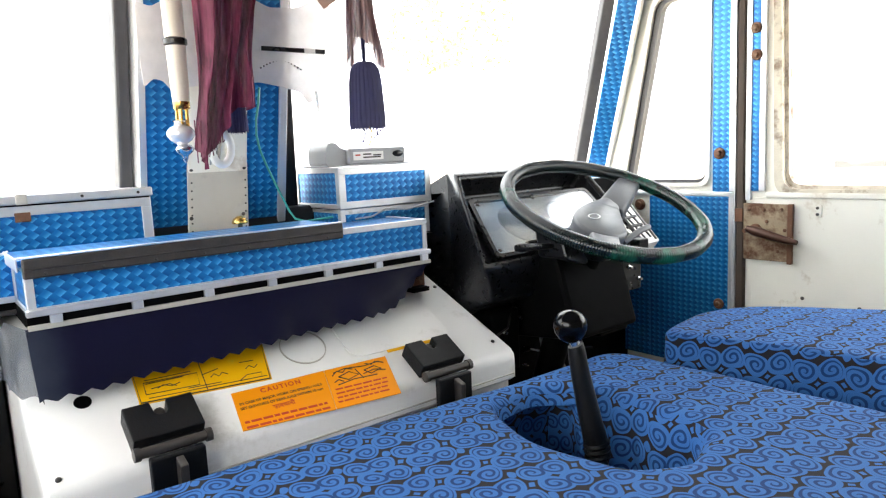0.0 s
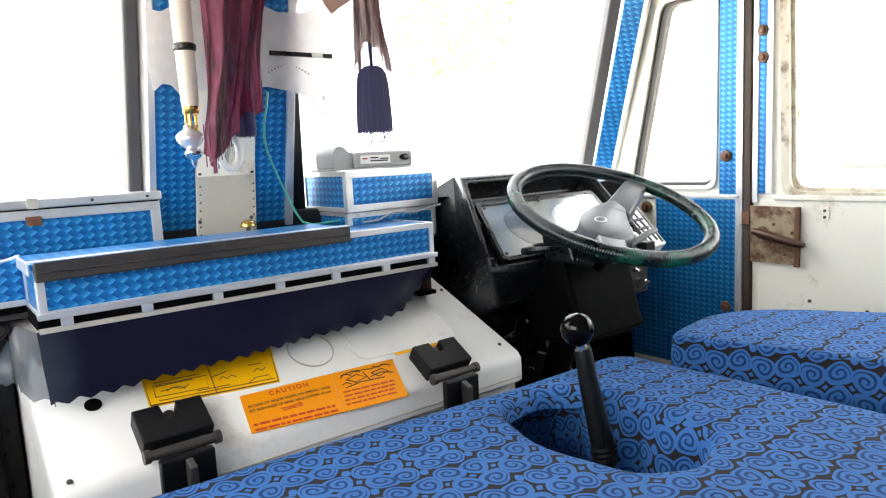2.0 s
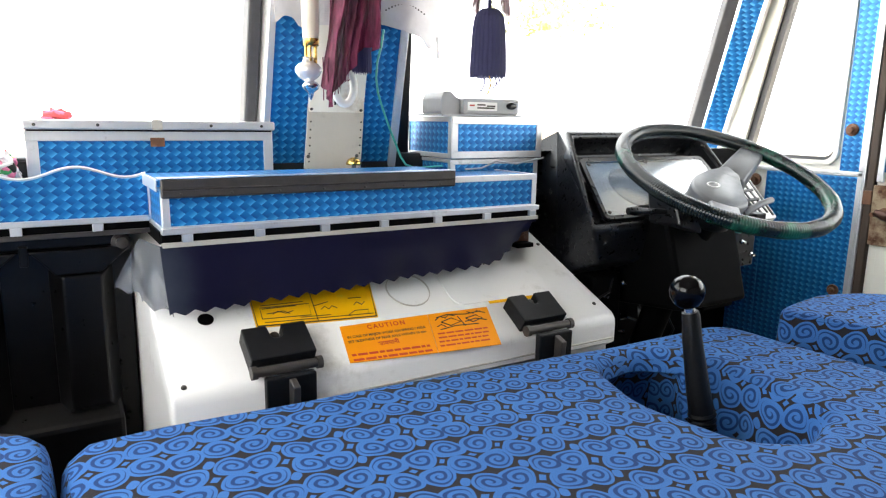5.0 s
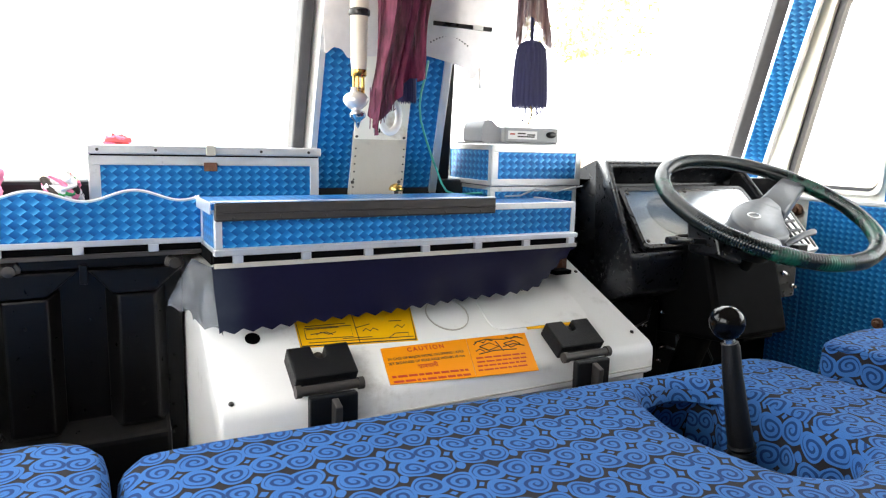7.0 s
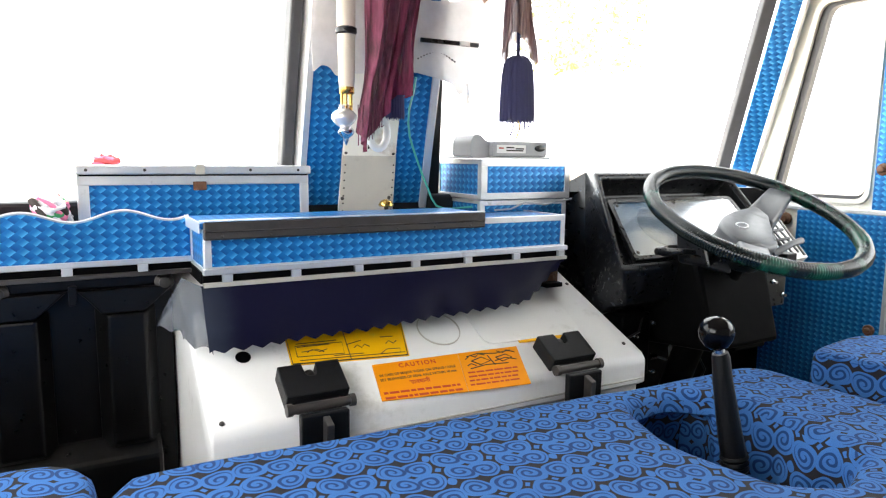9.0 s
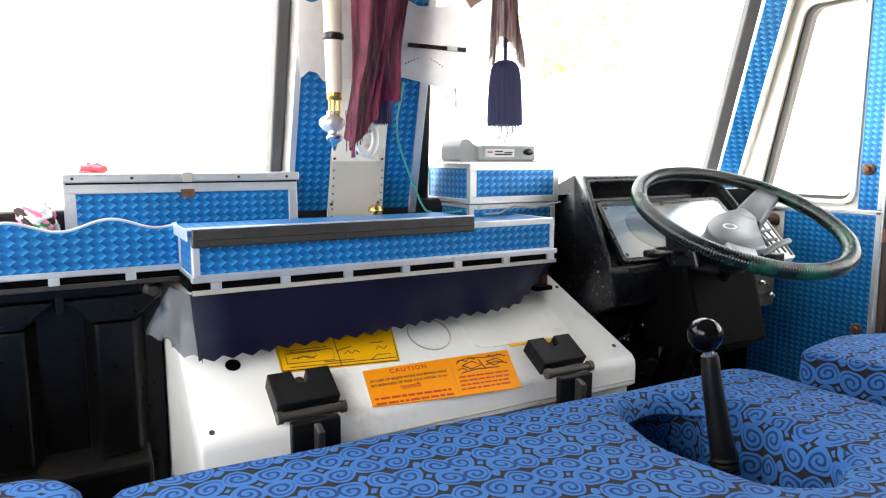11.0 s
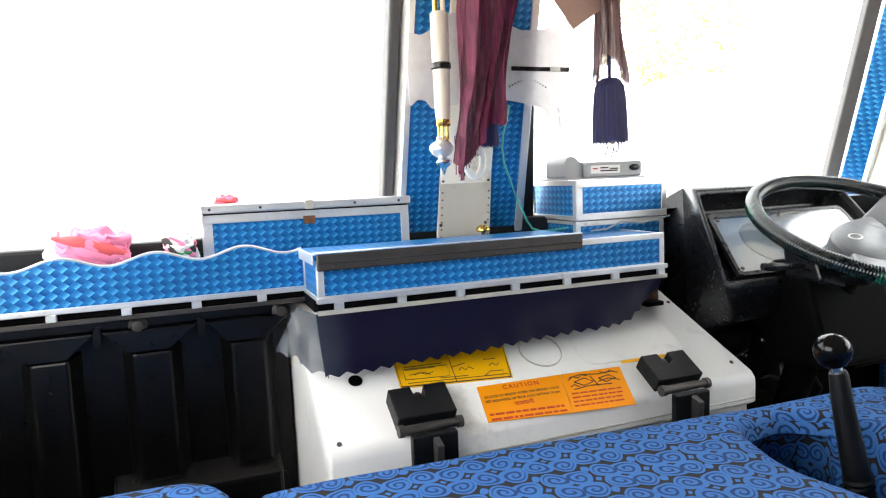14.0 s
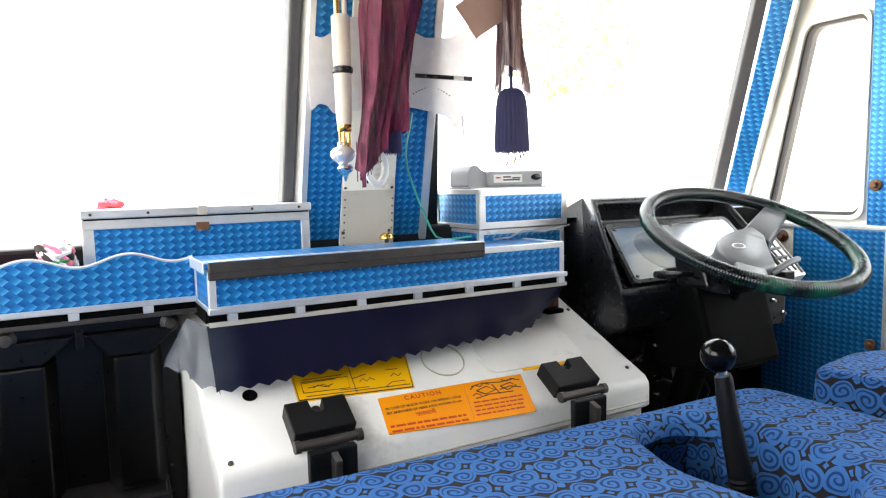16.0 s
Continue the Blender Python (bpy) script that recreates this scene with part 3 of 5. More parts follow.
bolt("bolt", door, (1.800, 0.831, 1.270), (-1, 0, 0), 0.015)
bolt("bolt", door, (1.800, 0.829, 1.198), (-1, 0, 0), 0.015)
for y, z in ((0.696, 0.536), (0.555, 0.527), (0.42, 0.52), (0.66, 0.20)):
    part("screw", lathe([(0.005, 0), (0.005, 0.002), (0.002, 0.003)], 10, look((1.806, y, z), (2.8, y, z))), STEEL, door)
part("eyelet", prism(rounded([(0.652, 0.758), (0.672, 0.758), (0.672, 0.793), (0.652, 0.793)], 0.009), "x", 1.8025, 1.806), CREAM, door)
for z in (0.766, 0.783):
    part("screw", lathe([(0.004, 0), (0.004, 0.002), (0.001, 0.003)], 10, look((1.8025, 0.662, z), (2.8, 0.662, z))), STEEL, door)
latch = part("latch_plate", prism(rounded([(0.732, 0.632), (0.858, 0.632), (0.860, 0.792), (0.734, 0.790)], 0.004), "x", 1.796, 1.8055, 0.0015), LATCHRUST, door, "rusty steel latch plate")
part("latch_tongue", block(1.793, 1.806, 0.860, 0.884, 0.738, 0.776, 0.002), RUST, latch)
part("latch_rim", block(1.788, 1.80, 0.720, 0.7335, 0.628, 0.792, 0.002), RUST, latch)
part("latch_spindle", lathe([(0.017, 0), (0.017, 0.006), (0.011, 0.008), (0.011, 0.022), (0.004, 0.024)], 14, look((1.796, 0.822, 0.718), (2.8, 0.822, 0.718))), RUST, latch, "", True)
part("latch_handle", tube([(1.777, 0.838, 0.722), (1.774, 0.81, 0.716), (1.768, 0.76, 0.705), (1.762, 0.715, 0.696), (1.760, 0.694, 0.694)], 0.008, 10, radii=[0.009, 0.0140, 0.0115, 0.0095, 0.006]), HANDLE, latch, "brown rusted lever handle", True)
part("latch_pin", tube([(1.796, 0.846, 0.715), (1.775, 0.846, 0.715)], 0.006), RUST, latch, "", True)
for y, z in ((0.842, 0.776), (0.752, 0.776), (0.742, 0.72), (0.842, 0.648), (0.792, 0.742), (0.80, 0.69), (0.76, 0.66), (0.80, 0.774)):
    part("rivet", lathe([(0.0052, 0), (0.005, 0.002), (0.002, 0.0035)], 8, look((1.796, y, z), (2.8, y, z))), RUST, latch)

# ---- the passenger side ----
bulkhead = setting("bulkhead", block(-0.65, 0.03, 1.262, 1.28, 0.0, 0.75), BLACK, "black moulded plastic bulkhead under the shelf", "panel")


def rib(x0, x1, z0, z1, d):
    """A raised field with sloping flanks."""
    b = [(x0, 1.263, z0), (x1, 1.263, z0), (x1, 1.263, z1), (x0, 1.263, z1)]
    t = [(x0 + d * 0.6, 1.263 - d, z0 + d), (x1 - d * 0.6, 1.263 - d, z0 + d), (x1 - d * 0.6, 1.263 - d, z1 - d * 0.3), (x0 + d * 0.6, 1.263 - d, z1 - d * 0.3)]
    return hexa(b, t, 0.004)


part("rib", rib(-0.443, -0.341, 0.370, 0.681, 0.036), BLACK, bulkhead)
part("rib", rib(-0.278, -0.170, 0.392, 0.680, 0.036), BLACK, bulkhead)
part("rib", rib(-0.102, 0.003, 0.391, 0.679, 0.036), BLACK, bulkhead)
part("rib", rib(-0.620, -0.506, 0.30, 0.69, 0.036), BLACK, bulkhead)
part("foot_ledge", prism([(1.262, 0.02), (1.262, 0.435), (1.215, 0.40), (1.20, 0.02)], "x", -0.31, 0.0, 0.008), BLACK, bulkhead)
part("top_ledge", block(-0.65, 0.03, 1.232, 1.262, 0.715, 0.752, 0.006), BLACK, bulkhead)
for a, b in ((-0.620, -0.506), (-0.443, -0.341), (-0.278, -0.170), (-0.102, 0.003)):
    part("lobe", prism([(a - 0.026, 0.716), (a - 0.010, 0.700), (a + 0.012, 0.672), (b - 0.022, 0.672), (b + 0.012, 0.702), (b + 0.028, 0.716)], "y", 1.2235, 1.262, 0.003), BLACK, bulkhead)
for x in (-0.318, -0.140):
    part("clip", block(x, x + 0.013, 1.221, 1.240, 0.692, 0.726, 0.002), BLACK, bulkhead)
for x in (-0.243, 0.016):
    part("hook_ring", lathe([(0.017, 0), (0.017, 0.004), (0.010, 0.008), (0.010, 0.014), (0.004, 0.015)], 16, look((x, 1.232, 0.722), (x, 2.2, 0.722))), STEEL, bulkhead, "steel ring fastener", True)


def wave(u):
    return 0.8456 + 0.0093 * math.cos(2 * math.pi * (u - -0.2030) / 0.1545)


shelf = setting("dash_shelf", block(-0.65, 0.95, 1.215, 1.40, 0.765, 0.78), BLACK, "dark parcel shelf behind the foil boxes", "shelf")
front_pts = [(-0.65, 0.772)] + [(0.06, 0.772)] + [(0.06 - 0.71 * i / 56, wave(0.06 - 0.71 * i / 56)) for i in range(57)]
apron = thing("shelf_apron", "wavy-topped blue foil apron along the parcel shelf", "panel", (0, 1.2, 0.772))
apron.matrix_world = Matrix.Identity(4)
part("panel", prism(front_pts, "y", 1.200, 1.212), FOIL, apron)
part("edge_bead", tube([(0.06 - 0.71 * i / 84, 1.205, wave(0.06 - 0.71 * i / 84) + 0.002) for i in range(85)], 0.0032, 6), ALU, apron, "thin bright edge bead", True)


def slotted_rail(parent, x0, x1, y, z, step, low=PLATE):
    """A bright rail over a dark gap, with bright tabs across the gap."""
    part("rail", block(x0, x1, y - 0.004, y + 0.012, z, z + 0.010, 0.0015), ALU, parent, "aluminium rail")
    part("gap", block(x0, x1, y + 0.003, y + 0.012, z - 0.016, z), DARK, parent, "dark gap")
    part("lower_rail", block(x0, x1, y - 0.002, y + 0.012, z - 0.021, z - 0.013, 0.001), low, parent)
    k = int((x1 - x0) / step)
    for i in range(k + 1):
        x = x0 + 0.03 + i * step
        if x < x1 - 0.02:
            part("tab", block(x, x + 0.017, y - 0.005, y + 0.003, z - 0.013, z, 0.001), ALU, parent, "aluminium tab")


slotted_rail(apron, -0.65, 0.06, 1.198, 0.762, 0.118, STEEL)


def foil_box(name, label, x0, x1, y0, y1, z0, z1, t=0.015, left=True, top=True, group="foil boxes on the dash"):
    """A foil-covered box edged with aluminium strips."""
    b = thing(name, label, "box", ((x0 + x1) / 2, (y0 + y1) / 2, z0), group)
    mi = Matrix.Translation((-(x0 + x1) / 2, -(y0 + y1) / 2, -z0))
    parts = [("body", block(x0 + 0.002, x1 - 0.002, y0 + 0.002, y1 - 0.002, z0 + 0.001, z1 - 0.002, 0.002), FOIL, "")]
    for q in ((x0, x1, y0, y0 + 0.004, z0, z0 + t), (x0, x1, y0, y0 + 0.004, z1 - t, z1), (x0, x0 + t, y0 - 0.0006, y0 + 0.004, z0 + t, z1 - t), (x1 - t, x1, y0 - 0.0006, y0 + 0.004, z0 + t, z1 - t)):
        parts.append(("edge_strip", block(*q, 0.001), ALU, "aluminium edge strip"))
    if left:
        for q in ((x0 - 0.0005, x0 + 0.004, y0 + t, y1, z0, z0 + t * 0.7), (x0 - 0.0005, x0 + 0.004, y0 + t, y1, z1 - t * 0.7, z1), (x0 - 0.0012, x0 + 0.004, y0, y0 + t, z0, z1), (x0 - 0.0012, x0 + 0.004, y1 - t, y1, z0, z1)):
            parts.append(("edge_strip", block(*q, 0.001), ALU, "aluminium edge strip"))
    if top:
        for q in ((x0, x1, y0, y0 + t * 0.7, z1 - 0.002, z1 + 0.0008), (x0, x0 + t * 0.7, y0 + t * 0.7, y1, z1 - 0.002, z1 + 0.0008), (x1 - t * 0.7, x1, y0 + t * 0.7, y1, z1 - 0.002, z1 + 0.0008)):
            parts.append(("edge_strip", block(*q, 0.0008), ALU, "aluminium edge strip"))
    for nm, bm, m, lb in parts:
        part(nm, turned(bm, mi), m, b, lb)
    return b, mi


# long locker over the engine cover
locker, mi = foil_box("long_locker", "long blue foil locker with a steel-edged lid", 0.062, 0.820, 1.066, 1.212, 0.757, 0.832, 0.0115)
part("lid", turned(block(0.055, 0.606, 1.062, 1.214, 0.833, 0.844, 0.002), mi), FOIL, locker, "blue foil lid")
part("lid_edge", turned(block(0.060, 0.606, 1.054, 1.0615, 0.815, 0.8455, 0.003), mi), STEEL, locker, "dark steel lid edge")
part("lid_edge_bead", turned(tube([(0.062, 1.0545, 0.829), (0.604, 1.0545, 0.829)], 0.0022, 6), mi), STEEL, locker)
part("lid_strip", turned(block(0.055, 0.606, 1.0545, 1.066, 0.8465, 0.848, 0.0005), mi), ALU, locker)
part("lid_end", turned(block(0.053, 0.0555, 1.062, 1.214, 0.826, 0.846, 0.001), mi), ALU, locker)
for i in range(7):
    part("rivet", turned(lathe([(0.0025, 0), (0.0025, 0.001), (0.001, 0.0018)], 8, look((0.09 + 0.08 * i, 1.054, 0.821), (0.09 + 0.08 * i, 2.0, 0.821))), mi), STEEL, locker)
slot = thing("locker_rail", "slotted aluminium rail under the long locker", "rail", (0, 0, 0))
slotted_rail(slot, 0.058, 0.822, 1.060, 0.7565, 0.118)
setting("locker_bracket", block(0.06, 0.81, 1.10, 1.24, 0.735, 0.756), DARK, "dark bracket carrying the long locker", "bracket")

# box with the grey unit on it
cab_box, mi = foil_box("small_box", "small blue foil box beside the instrument housing", 0.699, 0.956, 1.220, 1.436, 0.858, 0.951, 0.016)
under_box, mi = foil_box("under_box", "low blue foil box below a smaller one", 0.702, 0.953, 1.228, 1.436, 0.782, 0.856, 0.012, top=False)
rear_box, mi = foil_box("wide_box", "wide blue foil box with a clasp on the shelf", -0.115, 0.324, 1.325, 1.42, 0.782, 0.915, 0.019)
part("lid", turned(block(-0.118, 0.328, 1.318, 1.424, 0.9165, 0.934, 0.003), mi), ALU, rear_box, "aluminium lid")
# black strip painting the shade below the lid
part("lid_shadow_gap", turned(block(-0.112, 0.322, 1.3235, 1.33, 0.9135, 0.9168), mi), DARK, rear_box)
clasp = part("clasp", turned(block(0.092, 0.110, 1.314, 1.318, 0.916, 0.936, 0.001), mi), PLATE, rear_box, "small steel clasp")
part("clasp_tab", turned(block(0.088, 0.113, 1.319, 1.3245, 0.885, 0.902, 0.001), mi), RUST, rear_box, "rusty clasp plate")
for x in (-0.10, 0.0, 0.2, 0.30):
    part("rivet", turned(lathe([(0.003, 0), (0.003, 0.001), (0.001, 0.002)], 8, look((x, 1.318, 0.925), (x, 2.2, 0.925))), mi), STEEL, rear_box)

unit = thing("tracking_unit", "grey plastic electronic unit with a paper label", "device", (0.78, 1.28, 0.952))
mu = Matrix.Translation((-0.78, -1.28, -0.948))
part("base", turned(block(0.684, 0.905, 1.235, 1.36, 0.9485, 0.953, 0.001), mu), GREYPLASTIC, unit)
part("case", turned(block(0.742, 0.900, 1.240, 1.34, 0.953, 0.990, 0.005), mu), GREYPLASTIC, unit)
part("side_lobe", turned(prism(rounded([(0.690, 0.953), (0.741, 0.953), (0.741, 0.988), (0.730, 0.991), (0.716, 1.004), (0.699, 1.004), (0.690, 0.988)], 0.006, 3), "y", 1.255, 1.34), mu), GREYPLASTIC, unit)
part("paper_label", turned(block(0.752, 0.834, 1.2385, 1.2402, 0.962, 0.981), mu), LABEL, unit, "white printed label")
for i, (a, b, z) in enumerate(((0.757, 0.770, 0.9735), (0.778, 0.80, 0.975), (0.805, 0.828, 0.9725), (0.778, 0.826, 0.968))):
    part("print_bar", turned(block(a, b, 1.2376, 1.2386, z - 0.0016, z + 0.0016), mu), REDINK if i == 0 else INK, unit)
part("button", turned(lathe([(0.0125, 0), (0.0125, 0.002), (0.009, 0.004)], 16, look((0.876, 1.2402, 0.974), (0.876, 2.2, 0.974)) @ Matrix.Diagonal((1.2, 0.62, 1, 1))), mu), DASH, unit, "dark oval button", True)

# ---- engine cover ----
cover = thing("engine_cover", "white painted engine cover with stickers and rubber catches", "engine cover")
SL = math.atan(0.6)
prof = [(1.30, 0.735), (1.20, 0.707), (0.930, 0.545), (0.9195, 0.533), (0.918, 0.520), (0.918, 0.482), (0.93, 0.474), (0.945, 0.474), (0.945, 0.02), (1.30, 0.02)]


def cover_shell():
    bm = prism(prof, "x", 0.036, 0.934)
    bmesh.ops.recalc_face_normals(bm, faces=bm.faces)
    es = [e for e in bm.edges if len(e.link_faces) == 2 and min(v.co.z for v in e.verts) > 0.47 and any(len(f.verts) > 4 for f in e.link_faces)]
    bmesh.ops.bevel(bm, geom=es, offset=0.007, segments=3, affect="EDGES", profile=0.5)
    for v in bm.verts:
        k = max(0.0, (v.co.y - 0.95) / 0.35)
        if v.co.x > 0.5:
            v.co.x -= 0.10 * k * k
    return bm


part("shell", cover_shell(), COVER, cover, "", True)
SLOPE = Matrix.Translation((0, 0.98, 0.575)) @ Matrix.Rotation(SL, 4, "X")


def on_slope(bm):
    return turned(bm, SLOPE)


part("pressed_panel", on_slope(prism(rounded([(0.575, 0.022), (0.82, 0.018), (0.81, 0.20), (0.575, 0.205)], 0.03), "z", 0.0, 0.0032)), COVER, cover)
part("pressed_ring", on_slope(ring_prism([(0.497 + 0.045 * math.cos(a * math.pi / 16), 0.082 + 0.045 * math.sin(a * math.pi / 16)) for a in range(32)], [(0.497 + 0.043 * math.cos(a * math.pi / 16), 0.082 + 0.043 * math.sin(a * math.pi / 16)) for a in range(32)], "z", -0.001, 0.0022)), PLATE, cover)
part("front_seam", tube([(0.03, 0.9165, 0.492), (0.5, 0.9165, 0.492), (0.925, 0.9165, 0.492)], 0.0018, 6), PLATE, cover)
for x, y in ((0.056, -0.056), (0.90, -0.03), (0.88, 0.17), (0.70, 0.125)):
    part("screw", on_slope(lathe([(0.0045, 0), (0.004, 0.0018), (0.001, 0.0025)], 10, Matrix.Translation((x, y, 0.001)))), STEEL, cover)
part("drain_hole", on_slope(lathe([(0.013, 0.0), (0.013, 0.0012), (0.001, 0.0013)], 16, Matrix.Translation((0.115, 0.075, 0)))), DARK, cover)


def sticker(name, pts, material, label, h=0.0012):
    return part(name, on_slope(prism(pts, "z", 0.0, h)), material, cover, label)


def bars(owner, x0, y0, widths, hgt, gap, slope, material, h):
    """Rows of plain bars for small print."""
    for i, w in enumerate(widths):
        y = y0 - i * gap
        part("print_bar", on_slope(prism([(x0, y), (x0 + w, y + w * slope), (x0 + w, y + w * slope + hgt), (x0, y + hgt)], "z", h, h + 0.0004)), material, owner)


def text_bars(owner, x0, y0, total, hgt, slope, material, h, seed):
    """A line of small print as bars of word length."""
    rnd, x = random.Random(seed), 0.0
    while x < total - 0.006:
        w = min(rnd.uniform(0.006, 0.020), total - x)
        ya, yb = y0 + x * slope, y0 + (x + w) * slope
        part("print_bar", on_slope(prism([(x0 + x, ya), (x0 + x + w, yb), (x0 + x + w, yb + hgt), (x0 + x, ya + hgt)], "z", h, h + 0.0004)), material, owner)
        x += w + 0.0028


def words(owner, text, x, y, size, angle, material, h, spread=1.0):
    cu = bpy.data.curves.new("lettering", "FONT")
    cu.body, cu.size, cu.extrude, cu.offset = text, size, 0.0001, size * 0.022
    cu.space_character = spread
    tmp = bpy.data.objects.new("lettering", cu)
    scene.collection.objects.link(tmp)
    me = bpy.data.meshes.new_from_object(tmp.evaluated_get(bpy.context.evaluated_depsgraph_get()))
    bpy.data.objects.remove(tmp)
    me.transform(SLOPE @ Matrix.Translation((x, y, h + 0.0003)) @ Matrix.Rotation(angle, 4, "Z"))
    me.materials.append(material)
    ob = new("lettering", me)
    ob.parent = owner


warn = sticker("warning_sticker", [(0.330, 0.015), (0.506, 0.012), (0.4845, -0.080), (0.319, -0.067)], ORANGE, "orange caution sticker with printed lines")
spec = sticker("diagram_sticker", [(0.507, 0.012), (0.641, 0.008), (0.619, -0.088), (0.4855, -0.080)], ORANGE, "orange sticker with a line diagram")
ylw = sticker("yellow_sticker", [(0.196, 0.135), (0.432, 0.135), (0.409, 0.024), (0.190, 0.040)], YELLOW, "yellow sticker with a black border", 0.001)
words(warn, "CAUTION", 0.378, -0.0005, 0.0135, -0.03, REDINK, 0.0012, 1.35)
words(warn, "IN CASE OF MAJOR WORK ON SPRING / AXLE", 0.334, -0.0150, 0.0074, -0.03, INK, 0.0012)
words(warn, "SET SKEWNESS OF REAR AXLE WITHIN 10 mm", 0.332, -0.0255, 0.0074, -0.03, INK, 0.0012)
words(warn, "\u0938\u093e\u0935\u0927\u093e\u0928\u0940", 0.384, -0.0415, 0.0125, -0.03, REDINK, 0.0012)
text_bars(warn, 0.328, -0.0545, 0.152, 0.0046, -0.06, REDINK, 0.0012, 1)
text_bars(warn, 0.327, -0.0655, 0.150, 0.0046, -0.06, REDINK, 0.0012, 2)
for k in range(4):
    text_bars(spec, 0.505 - 0.003 * k, -0.040 - 0.0095 * k, 0.108, 0.0034, -0.05, REDINK, 0.0012, 5 + k)
for pts in ([(0.52, 0.0), (0.545, 0.004), (0.585, -0.002), (0.62, 0.0)], [(0.525, -0.012), (0.55, -0.006), (0.565, -0.018), (0.54, -0.024), (0.525, -0.012)], [(0.58, -0.012), (0.605, -0.008), (0.615, -0.018), (0.59, -0.024), (0.58, -0.012)], [(0.515, -0.03), (0.55, -0.026), (0.60, -0.03)], [(0.565, -0.004), (0.57, -0.03)], [(0.515, -0.006), (0.528, 0.002), (0.538, -0.004), (0.548, 0.003), (0.56, -0.002)], [(0.59, 0.003), (0.602, -0.003), (0.612, 0.002), (0.628, -0.006)], [(0.512, -0.022), (0.522, -0.018), (0.530, -0.025)], [(0.575, -0.02), (0.60, -0.016), (0.622, -0.024)]):
    part("diagram_line", on_slope(tube([(a, b, 0.0014) for a, b in pts], 0.0011, 5)), INK, spec)
part("border", on_slope(tube([(0.193, 0.043, 0.0012), (0.4065, 0.0270, 0.0012), (0.429, 0.132, 0.0012), (0.198, 0.132, 0.0012)], 0.0015, 5, True)), INK, ylw, "black border line")
for pts in ([(0.215, 0.068), (0.245, 0.070), (0.255, 0.062)], [(0.300, 0.072), (0.33, 0.078)], [(0.355, 0.038), (0.395, 0.036), (0.398, 0.046), (0.372, 0.048), (0.355, 0.038)], [(0.37, 0.080), (0.395, 0.078)], [(0.298, 0.036), (0.306, 0.130)], [(0.27, 0.05), (0.325, 0.046)], [(0.205, 0.058), (0.290, 0.052), (0.294, 0.080), (0.207, 0.084), (0.205, 0.058)], [(0.312, 0.062), (0.320, 0.068), (0.326, 0.060), (0.334, 0.067), (0.342, 0.060)], [(0.375, 0.062), (0.383, 0.068), (0.390, 0.060), (0.398, 0.066)], [(0.225, 0.066), (0.235, 0.071), (0.248, 0.064), (0.262, 0.068)], [(0.207, 0.049), (0.404, 0.035)]):
    part("diagram_line", on_slope(tube([(a, b, 0.0011) for a, b in pts], 0.0009, 5)), INK, ylw)
bars(ylw, 0.21, 0.088, [0.075, 0.06], 0.0018, 0.008, -0.03, INK, 0.001)
part("yellow_tag", on_slope(prism([(0.652, 0.014), (0.776, 0.010), (0.776, 0.018), (0.652, 0.024)], "z", 0.0017, 0.0026)), YELLOW, cover)


def catch(xc, dy):
    def at(bm):
        return on_slope(turned(bm, Matrix.Translation((xc, dy, 0))))

    def up(bm):
        return turned(bm, Matrix.Translation((xc, dy * math.cos(SL), dy * math.sin(SL))))
    c = part("catch", at(prism([(-0.053, -0.040), (0.053, -0.040), (0.053, 0.028), (0.012, 0.028), (0.010, 0.006), (0.005, 0.0), (-0.005, 0.0), (-0.010, 0.006), (-0.012, 0.028), (-0.053, 0.028)], "z", 0.001, 0.033, 0.0025)), LATCH, cover, "black rubber catch block")
    part("stud", at(lathe([(0.009, 0), (0.009, 0.016), (0.006, 0.020), (0.001, 0.021)], 14, Matrix.Translation((0, 0.014, 0.004)))), STEEL, c, "steel stud", True)
    part("hinge_bar", at(tube([(-0.050, -0.056, 0.022), (0.050, -0.056, 0.022)], 0.0078, 12)), STEEL, c, "worn steel hinge bar", True)
    for s in (-1, 1):
        part("bar_end", at(tube([(s * 0.048, -0.056, 0.022), (s * 0.057, -0.056, 0.022)], 0.0105, 12)), STEEL, c, "", True)
    part("hinge_tab", at(block(-0.040, 0.040, -0.056, -0.036, 0.006, 0.018, 0.003)), LATCH, c)
    part("strap", up(prism([(0.896, 0.560), (0.913, 0.560), (0.911, 0.30), (0.899, 0.30)], "x", -0.040, 0.040, 0.003)), LATCH, c, "black rubber strap")
    part("strap_rib", up(prism([(0.874, 0.548), (0.897, 0.556), (0.900, 0.34), (0.890, 0.34)], "x", -0.006, 0.006, 0.002)), STEEL, c, "grey worn rib")


catch(0.207, -0.013)
catch(0.727, -0.029)

bracket = thing("rusty_bracket", "rusty bracket and bolt beside the locker's end", "bracket")
part("plate", block(0.795, 0.845, 1.115, 1.16, 0.672, 0.735, 0.003), RUST, bracket)
part("flange", block(0.790, 0.835, 1.085, 1.115, 0.668, 0.678, 0.002), DARK, bracket)
bolt("bolt", bracket, (0.815, 1.113, 0.70), (0, -1, 0), 0.010)

# ---- navy valance under the locker ----
valance = thing("valance", "navy vinyl valance with a zigzag hem below the locker", "valance")


def hem(x):
    d = 0.095 - 0.026 * max(0.0, (x - 0.12) / 0.70) ** 1.2
    if x > 0.68:
        d *= max(0.05, 1 - ((x - 0.68) / 0.14) ** 1.3)
    return d


